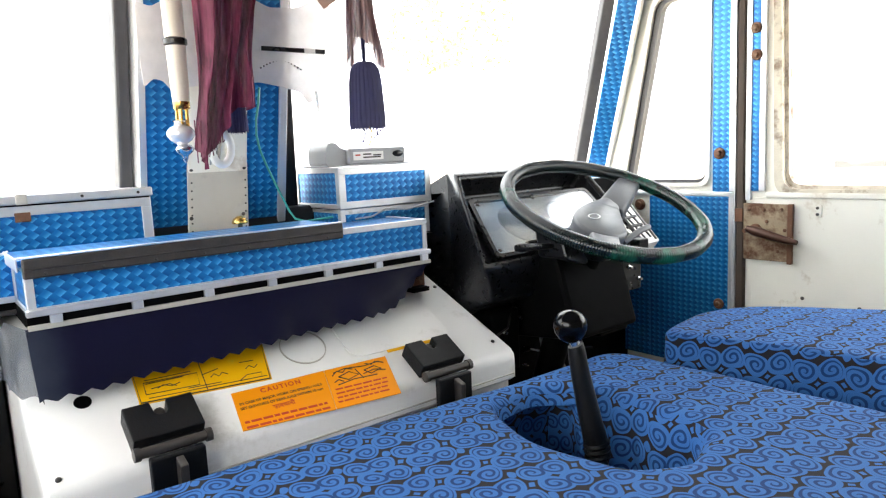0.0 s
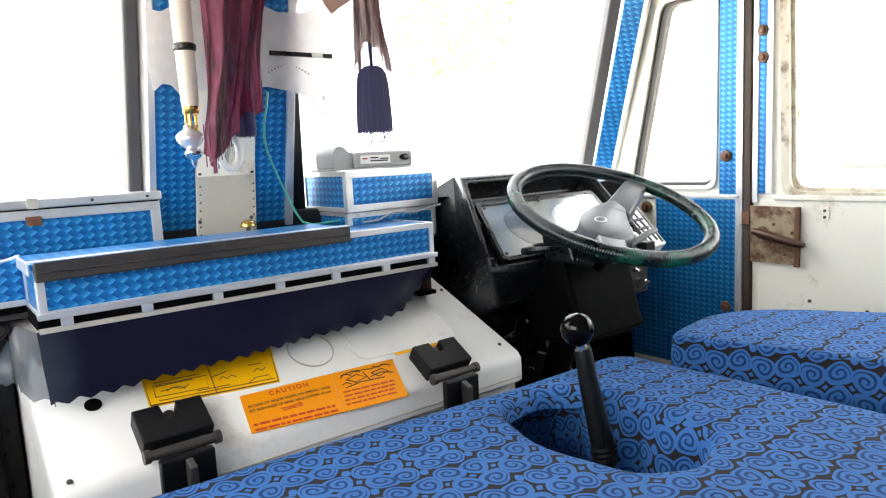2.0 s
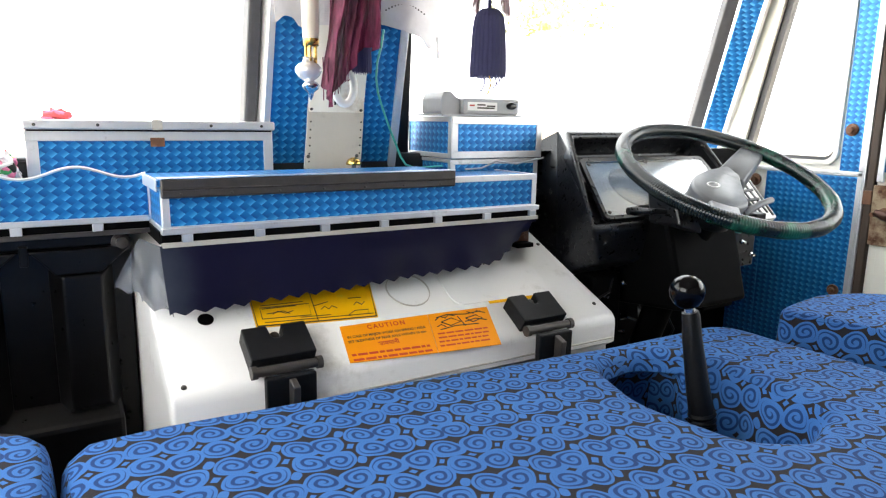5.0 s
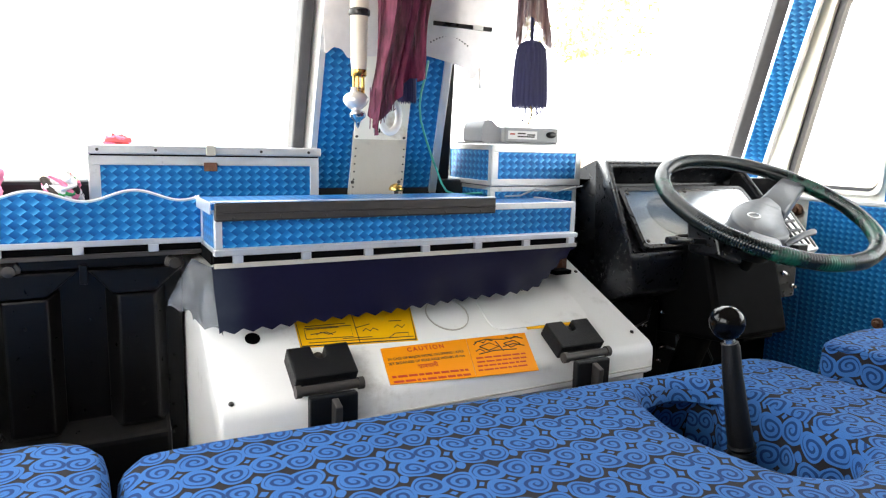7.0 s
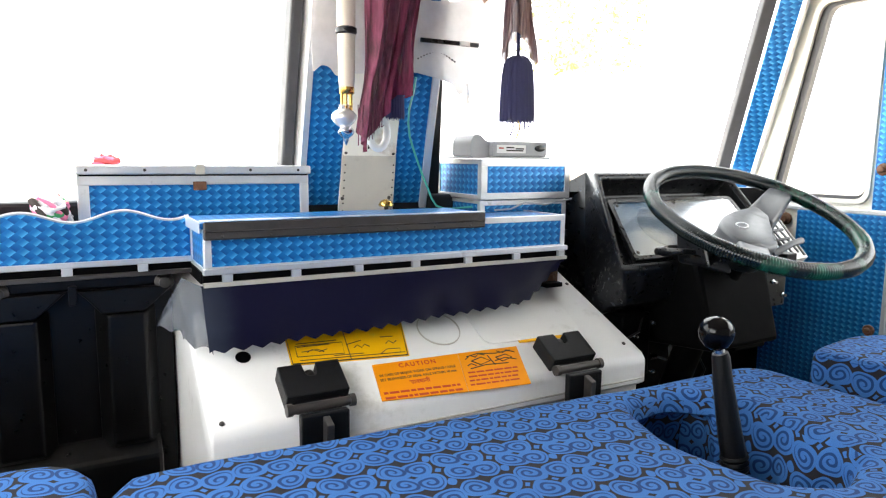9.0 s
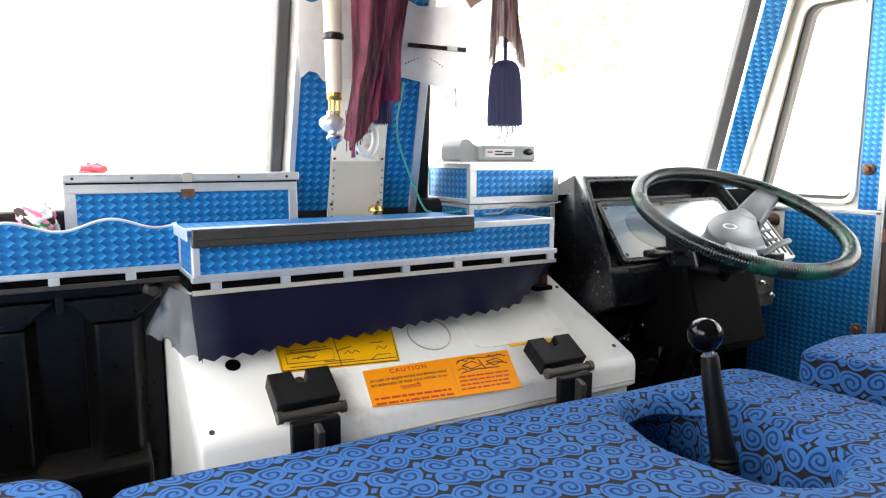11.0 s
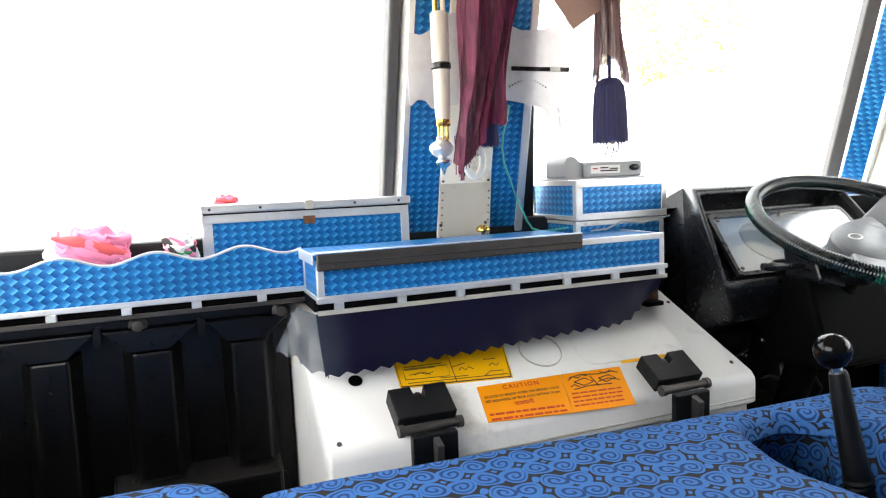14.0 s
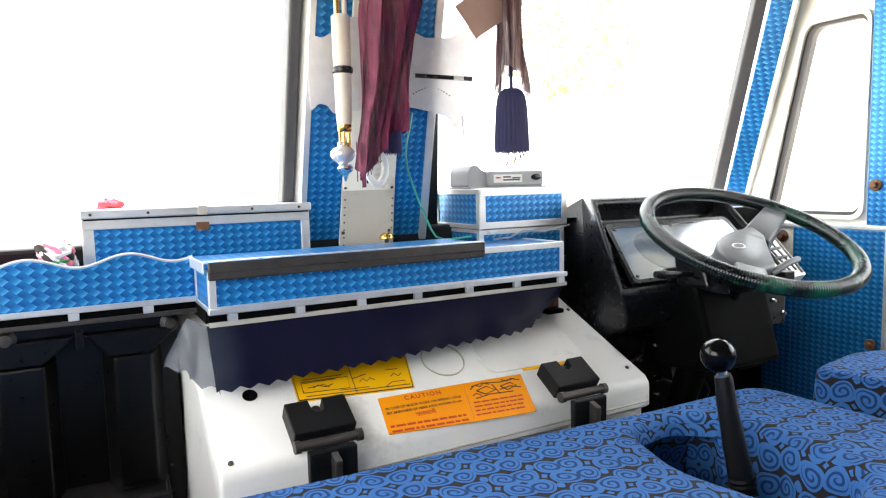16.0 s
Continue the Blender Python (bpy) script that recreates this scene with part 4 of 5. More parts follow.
def valance_point(u, v):
    x = 0.054 + 0.763 * u
    d = hem(x) + (0.0068 * (1 - abs(((x / 0.031) % 1) * 2 - 1)) if v > 0.98 else 0)
    fold = 0.004 * math.sin(x * 23 + 3 * v) * v + 0.005 * math.sin(v * 3.1) * math.sin(x * 9) + 0.002 * math.sin(x * 67 + 1) * v * v + 0.004 * noise.noise(Vector((x * 9, v * 2, 1))) * v
    return (x, 1.064 - 0.055 * v ** 0.8 * min(1, d / 0.10) + fold, 0.738 - d * v)


part("cloth", sheet(valance_point, 320, 12, 0.0012), NAVY, valance, "", True)


def flap_point(u, v):
    x = 0.055 - 0.060 * u * (0.30 + 0.70 * v) + 0.006 * math.sin(u * 11 + 1) * v
    y = 1.060 + 0.10 * u - 0.052 * v * (1 - u) + 0.008 * math.sin(u * 8 + v * 3) * v
    return (x, y, 0.738 - (0.094 - 0.020 * u) * v - (0.009 * (1 - abs(math.sin(math.pi * u * 4))) if v > 0.98 else 0))


part("clear_end", sheet(flap_point, 64, 12, 0.001), CLEAR, valance, "clear plastic end flap", True)

# ---- seats ----


def loop_radius(poly, c, ang):
    """Distance from c to the outline of a polygon along an angle."""
    d = Vector((math.cos(ang), math.sin(ang)))
    best = None
    for i in range(len(poly)):
        a, b = Vector(poly[i]) - Vector(c), Vector(poly[(i + 1) % len(poly)]) - Vector(c)
        e = b - a
        det = d.x * -e.y + d.y * e.x
        if abs(det) < 1e-9:
            continue
        t = (a.x * -e.y + a.y * e.x) / det
        s = (d.x * a.y - d.y * a.x) / det
        if t > 0 and -1e-6 <= s <= 1 + 1e-6:
            best = t if best is None else min(best, t)
    return best


def cushion(outer, centre, top, low, hole=None, soft=0.035, n=220, crown=0.0):
    """An upholstered pad with rounded edges, with a well through it when hole is given."""
    bm = bmesh.new()
    rings = []
    for i in range(n):
        a = 2 * math.pi * i / n
        ro = loop_radius(outer, centre, a)
        rh = loop_radius(hole, centre, a) if hole else 0.004
        steps = []
        if hole:
            if 0.9 < a < 3.7:
                k = max(0.0, min(0.16 * math.sin((a - 0.9) / 2.8 * math.pi) ** 0.5, ro - rh - 0.04))
                steps += [(rh + k, low - 0.05), (rh + k, low + 0.02), (rh + 0.75 * k, top - 0.050), (rh + 0.004, top - 0.034)]
            else:
                f = 0.055 * math.sin(a * 7 + 1.0) + 0.03 * math.sin(a * 13)
                steps += [(rh * (0.86 + f), low - 0.05), (rh * (0.92 + f), low + 0.01), (rh * (0.97 + 0.7 * f), top - 0.06), (rh * (1 + 0.2 * f), top - 0.03)]
            steps += [ (rh + 0.006, top - 0.013), (rh + 0.016, top - 0.004), (rh + 0.03, top)]
        else:
            steps += [(rh, top + crown)]
        span = ro - soft - steps[-1][0]
        base = steps[-1][0]
        for k in range(1, 8):
            t = k / 8
            steps.append((base + span * t, top + crown * (1 - t * t)))
        steps += [(ro - soft, top), (ro - soft * 0.6, top - soft * 0.09), (ro - soft * 0.25, top - soft * 0.36), (ro - soft * 0.05, top - soft * 0.75), (ro, top - soft * 1.15), (ro + 0.003, (top + low) / 2), (ro - 0.006, low)]
        ring = []
        for r, z in steps:
            x, y = centre[0] + r * math.cos(a), centre[1] + r * math.sin(a)
            w = 0.003 * noise.noise(Vector((x * 7, y * 7, 0)))
            ring.append(bm.verts.new((x, y, z + w)))
        rings.append(ring)
    for i in range(n):
        a, b = rings[i], rings[(i + 1) % n]
        for j in range(len(a) - 1):
            bm.faces.new((a[j], b[j], b[j + 1], a[j + 1]))
    if not hole:
        bm.faces.new([r[0] for r in rings])
    return bm


bench = thing("middle_seat", "blue scroll-patterned middle seat cushion with a gear lever well", "seat")
well = rounded([(0.648, 0.677), (0.755, 0.700), (0.835, 0.610), (0.808, 0.40), (0.700, 0.362), (0.632, 0.41), (0.615, 0.55)], 0.03, 4)
bench_out = rounded([(-0.112, 0.800), (0.35, 0.785), (1.062, 0.748), (1.066, -0.38), (-0.112, -0.38)], [0.03, 0, 0.07, 0.05, 0.05], 5)
part("cushion", cushion(bench_out, (0.72, 0.53), 0.556, 0.44, well), SWIRL, bench, "", True)
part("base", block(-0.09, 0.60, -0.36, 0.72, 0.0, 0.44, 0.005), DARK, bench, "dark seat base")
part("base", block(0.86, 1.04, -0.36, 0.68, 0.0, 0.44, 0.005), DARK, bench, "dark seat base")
driver = thing("driver_seat", "blue scroll-patterned driver seat cushion", "seat")
driver_out = rounded([(1.080, 0.660), (1.27, 0.692), (1.405, 0.645), (1.55, 0.42), (1.67, 0.02), (1.200, 0.02), (1.176, 0.30)], [0.045, 0.03, 0.05, 0.05, 0.05, 0.04, 0.05], 5)
part("cushion", cushion(driver_out, (1.33, 0.36), 0.598, 0.440, None, 0.016, 200, 0.006), SWIRL, driver, "", True)
part("piping", tube([(1.275 - 0.190 * t, 0.04 + 0.600 * t, 0.5925 + 0.001 * math.sin(t * 19)) for t in [0.46 + 0.54 * k / 24 for k in range(25)]], 0.0026, 6), SWIRL, driver, "sewn edge piping", True)
part("base", block(1.28, 1.50, 0.05, 0.55, 0.0, 0.440, 0.005), DARK, driver, "dark seat base")
mate = thing("passenger_seat", "blue scroll-patterned passenger seat cushion", "seat")
mate_out = rounded([(-0.60, 0.905), (-0.15, 0.872), (-0.118, 0.82), (-0.118, -0.38), (-0.60, -0.38)], [0.03, 0.03, 0.02, 0.03, 0.03], 4)
part("cushion", cushion(mate_out, (-0.365, 0.3), 0.566, 0.44, None, 0.035, 200, 0.0), SWIRL, mate, "", True)
part("base", block(-0.58, -0.15, -0.36, 0.78, 0.0, 0.44, 0.005), DARK, mate, "dark seat base")

# ---- gear lever ----
gear = thing("gear_lever", "black gear lever with a glossy round knob", "lever")
part("knob", lathe([(0.010, -0.026), (0.019, -0.020), (0.0255, -0.009), (0.0275, 0.002), (0.0255, 0.012), (0.019, 0.0205), (0.010, 0.0255), (0.001, 0.027)], 28, Matrix.Translation((0.748, 0.6, 0.686))), KNOB, gear, "glossy black knob", True)
part("collar", tube([(0.752, 0.597, 0.664), (0.755, 0.594, 0.648)], 0.0085, 14), CHROME, gear, "bright collar", True)
part("shaft", tube([(0.7535, 0.595, 0.654), (0.755, 0.594, 0.648), (0.758, 0.590, 0.61), (0.768, 0.579, 0.53), (0.773, 0.572, 0.49)], 0.013, 18, radii=[0.0125, 0.0140, 0.0155, 0.0185, 0.0200]), LATCH, gear, "black grip sleeve", True)
for z0, k in ((0.492, 0), (0.482, 1), (0.472, 2)):
    part("sleeve_ring", tube([(0.7725 + 0.0015 * k, 0.5715, z0), (0.773 + 0.0015 * k, 0.571, z0 - 0.004), (0.7735 + 0.0015 * k, 0.5705, z0 - 0.008)], 0.02, 18, radii=[0.0205, 0.0225, 0.0205]), LATCH, gear, "", True)
part("rod", tube([(0.777, 0.569, 0.475), (0.80, 0.56, 0.38), (0.80, 0.56, 0.20), (0.80, 0.56, 0.0)], 0.009, 10), STEEL, gear, "", True)

# ---- instrument housing ----
housing = thing("instrument_housing", "dark grey plastic instrument housing with a glass cover", "instrument panel")


def housing_shell():
    pts = [(1.30, 0.60), (1.12, 0.575), (0.985, 0.635), (0.958, 0.722), (1.165, 0.925), (1.30, 0.925), (1.30, 0.835)]
    bm = prism(pts, "x", 0.905, 1.465)
    bmesh.ops.recalc_face_normals(bm, faces=bm.faces)
    for v in bm.verts:
        if v.co.x < 1.0 and v.co.z > 0.9:
            v.co.x += 0.075 if v.co.y < 1.2 else 0.180
        if v.co.x < 1.0 and abs(v.co.z - 0.722) < 0.01:
            v.co.x -= 0.020
        if v.co.x < 1.0 and v.co.z < 0.65:
            v.co.x += 0.03
    front = [f for f in bm.faces if abs(f.normal.x) < 0.6 and {round(v.co.z, 3) for v in f.verts} == {0.722, 0.925}][0]
    bmesh.ops.inset_region(bm, faces=[front], thickness=0.028, depth=0.0)
    nrm = front.normal.copy()
    r = bmesh.ops.extrude_face_region(bm, geom=[front])
    vs = [g for g in r["geom"] if isinstance(g, bmesh.types.BMVert)]
    bmesh.ops.delete(bm, geom=[front], context="FACES_ONLY")
    for v in vs:
        k = (v.co.z - 0.722) / 0.2
        v.co -= nrm * (0.012 + 0.060 * k)
    bmesh.ops.recalc_face_normals(bm, faces=bm.faces)
    es = [e for e in bm.edges if len(e.link_faces) == 2 and e.calc_face_angle(0) > 0.3]
    bmesh.ops.bevel(bm, geom=es, offset=0.011, segments=4, affect="EDGES", profile=0.5)
    return bm


part("shell", housing_shell(), DASH, housing, "", True)
# the instrument face lies at this tilt behind the hood
FACE = Matrix.Translation((0, 0.985, 0.741)) @ Matrix.Rotation(math.atan2(0.111, 0.135), 4, "X")


def on_face(bm):
    return turned(bm, FACE)


face_pts = rounded([(0.955, 0.0), (1.40, 0.0), (1.415, 0.172), (1.0, 0.172)], 0.012)
part("instrument_face", on_face(prism(face_pts, "z", -0.008, -0.004)), DIAL, housing, "instrument face paled for glass glare")
for cx, cy, r in ((1.10, 0.088, 0.062), (1.27, 0.088, 0.062), (1.36, 0.05, 0.03)):
    part("dial", on_face(lathe([(r, 0), (r, 0.003), (r * 0.94, 0.004), (r * 0.92, 0.0015), (0.001, 0.0015)], 32, Matrix.Translation((cx, cy, -0.004)))), GAUGE, housing, "round gauge paled for glass glare", True)
part("face_rim", on_face(ring_prism(rounded([(0.944, -0.010), (1.41, -0.010), (1.425, 0.182), (0.990, 0.182)], 0.016), face_pts, "z", -0.006, 0.004)), DASH, housing, "", True)
part("cover_glass", on_face(prism(face_pts, "z", 0.0015, 0.003)), DIALGLASS, housing, "glossy clear cover")
for x, y in ((0.967, 0.010), (1.008, 0.160), (1.18, 0.008), (1.20, 0.164)):
    part("screw", on_face(lathe([(0.0045, 0.003), (0.0045, 0.0048), (0.002, 0.0055)], 10, Matrix.Translation((x, y, 0)))), STEEL, housing)

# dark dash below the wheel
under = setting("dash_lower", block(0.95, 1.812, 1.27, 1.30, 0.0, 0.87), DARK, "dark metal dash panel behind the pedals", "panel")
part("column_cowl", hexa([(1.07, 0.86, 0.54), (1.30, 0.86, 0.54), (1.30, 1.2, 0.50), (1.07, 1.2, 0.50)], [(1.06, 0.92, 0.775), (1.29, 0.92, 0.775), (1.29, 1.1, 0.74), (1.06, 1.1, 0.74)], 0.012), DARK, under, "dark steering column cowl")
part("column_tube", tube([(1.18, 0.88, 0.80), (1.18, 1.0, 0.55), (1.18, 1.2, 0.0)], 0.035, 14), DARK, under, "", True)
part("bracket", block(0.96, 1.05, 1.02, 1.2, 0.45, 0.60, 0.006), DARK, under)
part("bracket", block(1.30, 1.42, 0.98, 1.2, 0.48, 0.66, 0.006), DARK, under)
part("fuse_cover", block(1.33, 1.41, 0.93, 0.975, 0.60, 0.69, 0.004), DASH, under)
part("pedal_arm", tube([(1.32, 1.22, 0.5), (1.33, 1.10, 0.30), (1.33, 1.02, 0.18)], 0.011, 8), STEEL, under, "", True)
part("pedal_arm", tube([(1.08, 1.22, 0.5), (1.06, 1.08, 0.32), (1.06, 0.99, 0.2)], 0.011, 8), STEEL, under, "", True)
part("terminal", tube([(1.165, 1.13, 0.445), (1.185, 1.125, 0.447)], 0.008, 8), CHROME, under, "bright metal terminal", True)
part("wire", tube([(1.02, 1.0, 0.66), (1.06, 0.99, 0.665), (1.09, 1.0, 0.65), (1.10, 1.02, 0.62)], 0.004, 6), RED, under, "red wire", True)
rw = random.Random(11)
WIRE_MATS = [RED, GREENWIRE, GREYWIRE, YELLOWC, BLACK, BLACK, BLACK, DASH]
for k in range(16):
    x, y, z = rw.uniform(0.98, 1.36), rw.uniform(1.0, 1.16), rw.uniform(0.50, 0.62)
    pts = [(x, y, z)]
    for _ in range(4):
        x, y, z = x + rw.uniform(-0.05, 0.05), y + rw.uniform(-0.03, 0.05), z - rw.uniform(-0.01, 0.06)
        pts.append((x, y, z))
    part("wire", tube(pts, 0.003, 6), WIRE_MATS[k % len(WIRE_MATS)], under, "", True)
for x, y, z in ((0.995, 1.02, 0.55), (1.02, 0.99, 0.585), (1.345, 0.925, 0.665), (1.385, 0.925, 0.63), (1.30, 0.90, 0.57), (1.12, 1.08, 0.43)):
    part("terminal", lathe([(0.006, 0), (0.006, 0.006), (0.0035, 0.008), (0.0035, 0.014)], 10, look((x, y, z), (x, 2.2, z))), CHROME, under, "", True)
part("relay", block(1.36, 1.40, 0.90, 0.93, 0.695, 0.735, 0.003), LATCH, under)
part("relay", block(1.31, 1.345, 0.905, 0.93, 0.69, 0.72, 0.003), GREENWIRE, under)
stalk = part("indicator_stalk", tube([(0.948, 0.920, 0.763), (0.965, 0.917, 0.762), (0.985, 0.914, 0.761), (1.05, 0.905, 0.757), (1.10, 0.90, 0.755)], 0.008, 12, radii=[0.0075, 0.0105, 0.0075, 0.0065, 0.009]), DASH, under, "dark indicator stalk", True)
part("stalk_body", hexa([(1.045, 0.86, 0.73), (1.115, 0.86, 0.71), (1.115, 0.95, 0.71), (1.045, 0.95, 0.73)], [(1.045, 0.885, 0.80), (1.115, 0.87, 0.79), (1.115, 0.95, 0.79), (1.045, 0.96, 0.80)], 0.006), DASH, under)

corner = setting("dash_corner", block(1.475, 1.80, 1.28, 1.42, 0.52, 0.868, 0.01), COVER, "white painted dash corner beside the housing", "panel")
switches = thing("switch_panel", "grey switch panel with black rocker switches", "switch panel")
part("panel", on_face(prism(rounded([(1.432, 0.108), (1.556, 0.124), (1.520, -0.048), (1.432, -0.052)], 0.006, 2), "z", -0.03, 0.0)), COVER, switches)
part("side_trim", on_face(prism([(1.543, 0.118), (1.551, 0.119), (1.516, -0.040), (1.508, -0.040)], "z", 0.0, 0.002)), LATCH, switches, "dark trim line")
for x in (1.455, 1.480, 1.505):
    part("slot", on_face(prism([(x, 0.085), (x + 0.006, 0.085), (x - 0.004, -0.03), (x - 0.010, -0.03)], "z", 0.0, 0.0025)), LATCH, switches, "black slot")
part("slot", on_face(prism([(1.440, 0.050), (1.520, 0.055), (1.519, 0.048), (1.440, 0.043)], "z", 0.0, 0.0032)), LATCH, switches, "black slot")
part("slot", on_face(prism([(1.440, 0.018), (1.512, 0.022), (1.511, 0.015), (1.440, 0.011)], "z", 0.0, 0.0036)), LATCH, switches, "black slot")
part("mount", hexa([(1.468, 1.00, 0.58), (1.50, 1.00, 0.58), (1.50, 1.28, 0.58), (1.468, 1.28, 0.58)], [(1.468, 1.00, 0.70), (1.50, 1.00, 0.70), (1.50, 1.28, 0.79), (1.468, 1.28, 0.79)], 0.004), DASH, switches)

# ---- steering wheel ----
wheel = thing("steering_wheel", "steering wheel wrapped in ribbed dark green cord", "steering wheel")
WC, WR, WT, WP = Vector((1.177, 0.863, 0.836)), 0.225, 0.415, -0.16
wn_ = Vector((math.sin(WP) * math.sin(WT), -math.cos(WP) * math.sin(WT), math.cos(WT)))
wx = Vector((0, 1, 0)).cross(wn_).normalized()
wy = wn_.cross(wx)
WM = Matrix.Translation(WC) @ Matrix((wx, wy, wn_)).transposed().to_4x4()


def domed(points, z0, z1, inset=0.008):
    """A flat pad with a softened upper edge."""
    bm = bmesh.new()
    c = Vector((sum(p[0] for p in points) / len(points), sum(p[1] for p in points) / len(points)))
    rings = []
    for z, k in ((z0, 0.0), (z1 - inset, 0.0), (z1 - inset * 0.3, 0.35), (z1, 1.0)):
        rings.append([bm.verts.new((p[0] + (c.x - p[0]) * k * inset / 0.09, p[1] + (c.y - p[1]) * k * inset / 0.09, z)) for p in points])
    for r, s in zip(rings, rings[1:]):
        for i in range(len(r)):
            bm.faces.new((r[i], r[(i + 1) % len(r)], s[(i + 1) % len(r)], s[i]))
    bm.faces.new(rings[0][::-1])
    bm.faces.new(rings[-1])
    bmesh.ops.triangulate(bm, faces=[f for f in bm.faces if len(f.verts) > 4])
    return bm


def on_wheel(bm):
    return turned(bm, WM)


N = 780
part("rim", on_wheel(tube([(WR * math.cos(2 * math.pi * i / N), WR * math.sin(2 * math.pi * i / N), 0) for i in range(N)], 0.017, 12, True, radii=[(0.0172 if i % 3 else 0.0163) + 0.0004 * math.sin(i * 0.13) for i in range(N)])), WRAP, wheel, "ribbed cord wrap", True)
hubp = rounded([(-0.125, -0.062), (-0.108, 0.0), (-0.060, 0.032), (0.0, 0.047), (0.080, 0.052), (0.066, 0.005), (0.040, -0.018), (0.0, -0.06), (-0.040, -0.106), (-0.10, -0.104)], [0.03, 0.025, 0.02, 0.02, 0.012, 0.01, 0.015, 0.02, 0.02, 0.025], 5)
part("hub_pad", on_wheel(domed(hubp, -0.055, -0.010)), HUBGREY, wheel, "grey hub pad", True)
part("hub_under", on_wheel(lathe([(0.05, -0.10), (0.065, -0.06), (0.055, -0.05)], 24, Matrix.Translation((-0.03, -0.02, 0)))), DASH, wheel, "", True)
for ang, r0 in ((22, 0.055), (222, 0.09)):
    a = radians(ang)
    ca, sa = math.cos(a), math.sin(a)

    def q(r, w, z):
        return (r * ca - w * sa, r * sa + w * ca, z)
    part("spoke", on_wheel(hexa([q(r0, -0.040, -0.05), q(0.218, -0.030, -0.012), q(0.218, 0.030, -0.012), q(r0, 0.036, -0.05)], [q(r0, -0.034, -0.018), q(0.218, -0.026, 0.004), q(0.218, 0.026, 0.004), q(r0, 0.030, -0.018)], 0.005)), HUBGREY, wheel, "grey spoke", True)
part("emblem", on_wheel(ring_prism([(-0.052 + 0.017 * math.cos(i * math.pi / 12), -0.016 + 0.012 * math.sin(i * math.pi / 12)) for i in range(24)], [(-0.052 + 0.014 * math.cos(i * math.pi / 12), -0.016 + 0.009 * math.sin(i * math.pi / 12)) for i in range(24)], "z", -0.0105, -0.0085)), ALU, wheel, "pale oval emblem")
part("horn_lever", on_wheel(tube([(-0.05, -0.104, -0.03), (0.0, -0.104, -0.012), (0.035, -0.102, -0.010)], 0.007, 8)), HUBGREY, wheel, "", True)

# ---- things hung at the column ----
part("middle_strip", tapered(0.403, 0.532, 1.354, 1.362, 0.80, 1.62, 0.002), CREAM, column, "pale painted middle strip")
plate = thing("steel_plate", "scuffed grey steel plate screwed to the column", "plate")
part("sheet", hexa([(0.391, 1.330, 0.782), (0.523, 1.330, 0.782), (0.523, 1.336, 0.782), (0.391, 1.336, 0.782)], [(0.401, 1.318, 0.974), (0.531, 1.318, 0.974), (0.531, 1.324, 0.974), (0.401, 1.324, 0.974)], 0.002), PLATE, plate)
for x, z in ((0.408, 0.963), (0.522, 0.962), (0.401, 0.862), (0.514, 0.862)):
    y = 1.330 - 0.012 * (z - 0.782) / 0.192
    part("screw", lathe([(0.0042, 0), (0.004, 0.0015), (0.001, 0.0025)], 8, look((x, y, z), (x, 2.2, z))), STEEL, plate)
for k in range(9):
    z = 0.80 + 0.017 * k
    for x in (0.399 + 0.010 * (z - 0.782) / 0.192, 0.517 + 0.008 * (z - 0.782) / 0.192):
        part("pin", lathe([(0.0022, 0), (0.002, 0.001), (0.0008, 0.0016)], 6, look((x, 1.330 - 0.012 * (z - 0.782) / 0.192, z), (x, 2.2, z))), STEEL, plate)
knob2 = thing("brass_knob", "small brass cap knob at the plate's foot", "knob")
part("cap", lathe([(0.016, 0), (0.017, 0.004), (0.013, 0.011), (0.006, 0.015), (0.001, 0.016)], 18, Matrix.Translation((0.485, 1.275, 0.846))), BRASS, knob2, "", True)
part("stem", tube([(0.485, 1.275, 0.782), (0.485, 1.275, 0.848)], 0.005, 8), STEEL, knob2, "", True)

lamp = thing("hanging_lamp", "cream tube ornament with brass rods and a chrome ball", "ornament")
LX, LY = 0.347, 1.15
part("tube", lathe([(0.0145, 1.086), (0.0155, 1.10), (0.0175, 1.20), (0.0185, 1.290), (0.0150, 1.294)], 24, Matrix.Translation((LX, LY, 0))), CREAMPOST, lamp, "cream enamel tube", True)
part("band", lathe([(0.0172, 1.183), (0.0205, 1.186), (0.0205, 1.194), (0.0172, 1.197)], 24, Matrix.Translation((LX, LY, 0))), DASH, lamp, "dark band", True)
part("collar", lathe([(0.0125, 1.072), (0.0145, 1.074), (0.0145, 1.086), (0.012, 1.088)], 18, Matrix.Translation((LX, LY, 0))), BRASS, lamp, "brass collar", True)
for k in range(5):
    a = k * 2 * math.pi / 5 + 0.4
    dx, dy = 0.0095 * math.cos(a), 0.0095 * math.sin(a)
    part("rod", tube([(LX + dx, LY + dy, 1.036), (LX + dx, LY + dy, 1.078)], 0.0026, 8), BRASS, lamp, "brass rod", True)
for k in range(4):
    a = k * math.pi / 2 + 0.5
    part("upper_rod", tube([(LX + 0.010 * math.cos(a), LY + 0.010 * math.sin(a), 1.29), (LX + 0.010 * math.cos(a), LY + 0.010 * math.sin(a), 1.60)], 0.0050, 10), (BRASS, CREAMPOST)[k % 2], lamp, "", True)
part("ball", lathe([(0.006, -0.021), (0.011, -0.018), (0.019, -0.012), (0.0245, -0.003), (0.0240, 0.004), (0.018, 0.011), (0.011, 0.014), (0.009, 0.020), (0.012, 0.022), (0.006, 0.024)], 28, Matrix.Translation((LX - 0.006, LY, 1.030))), PEARL, lamp, "glossy silvered ball", True)
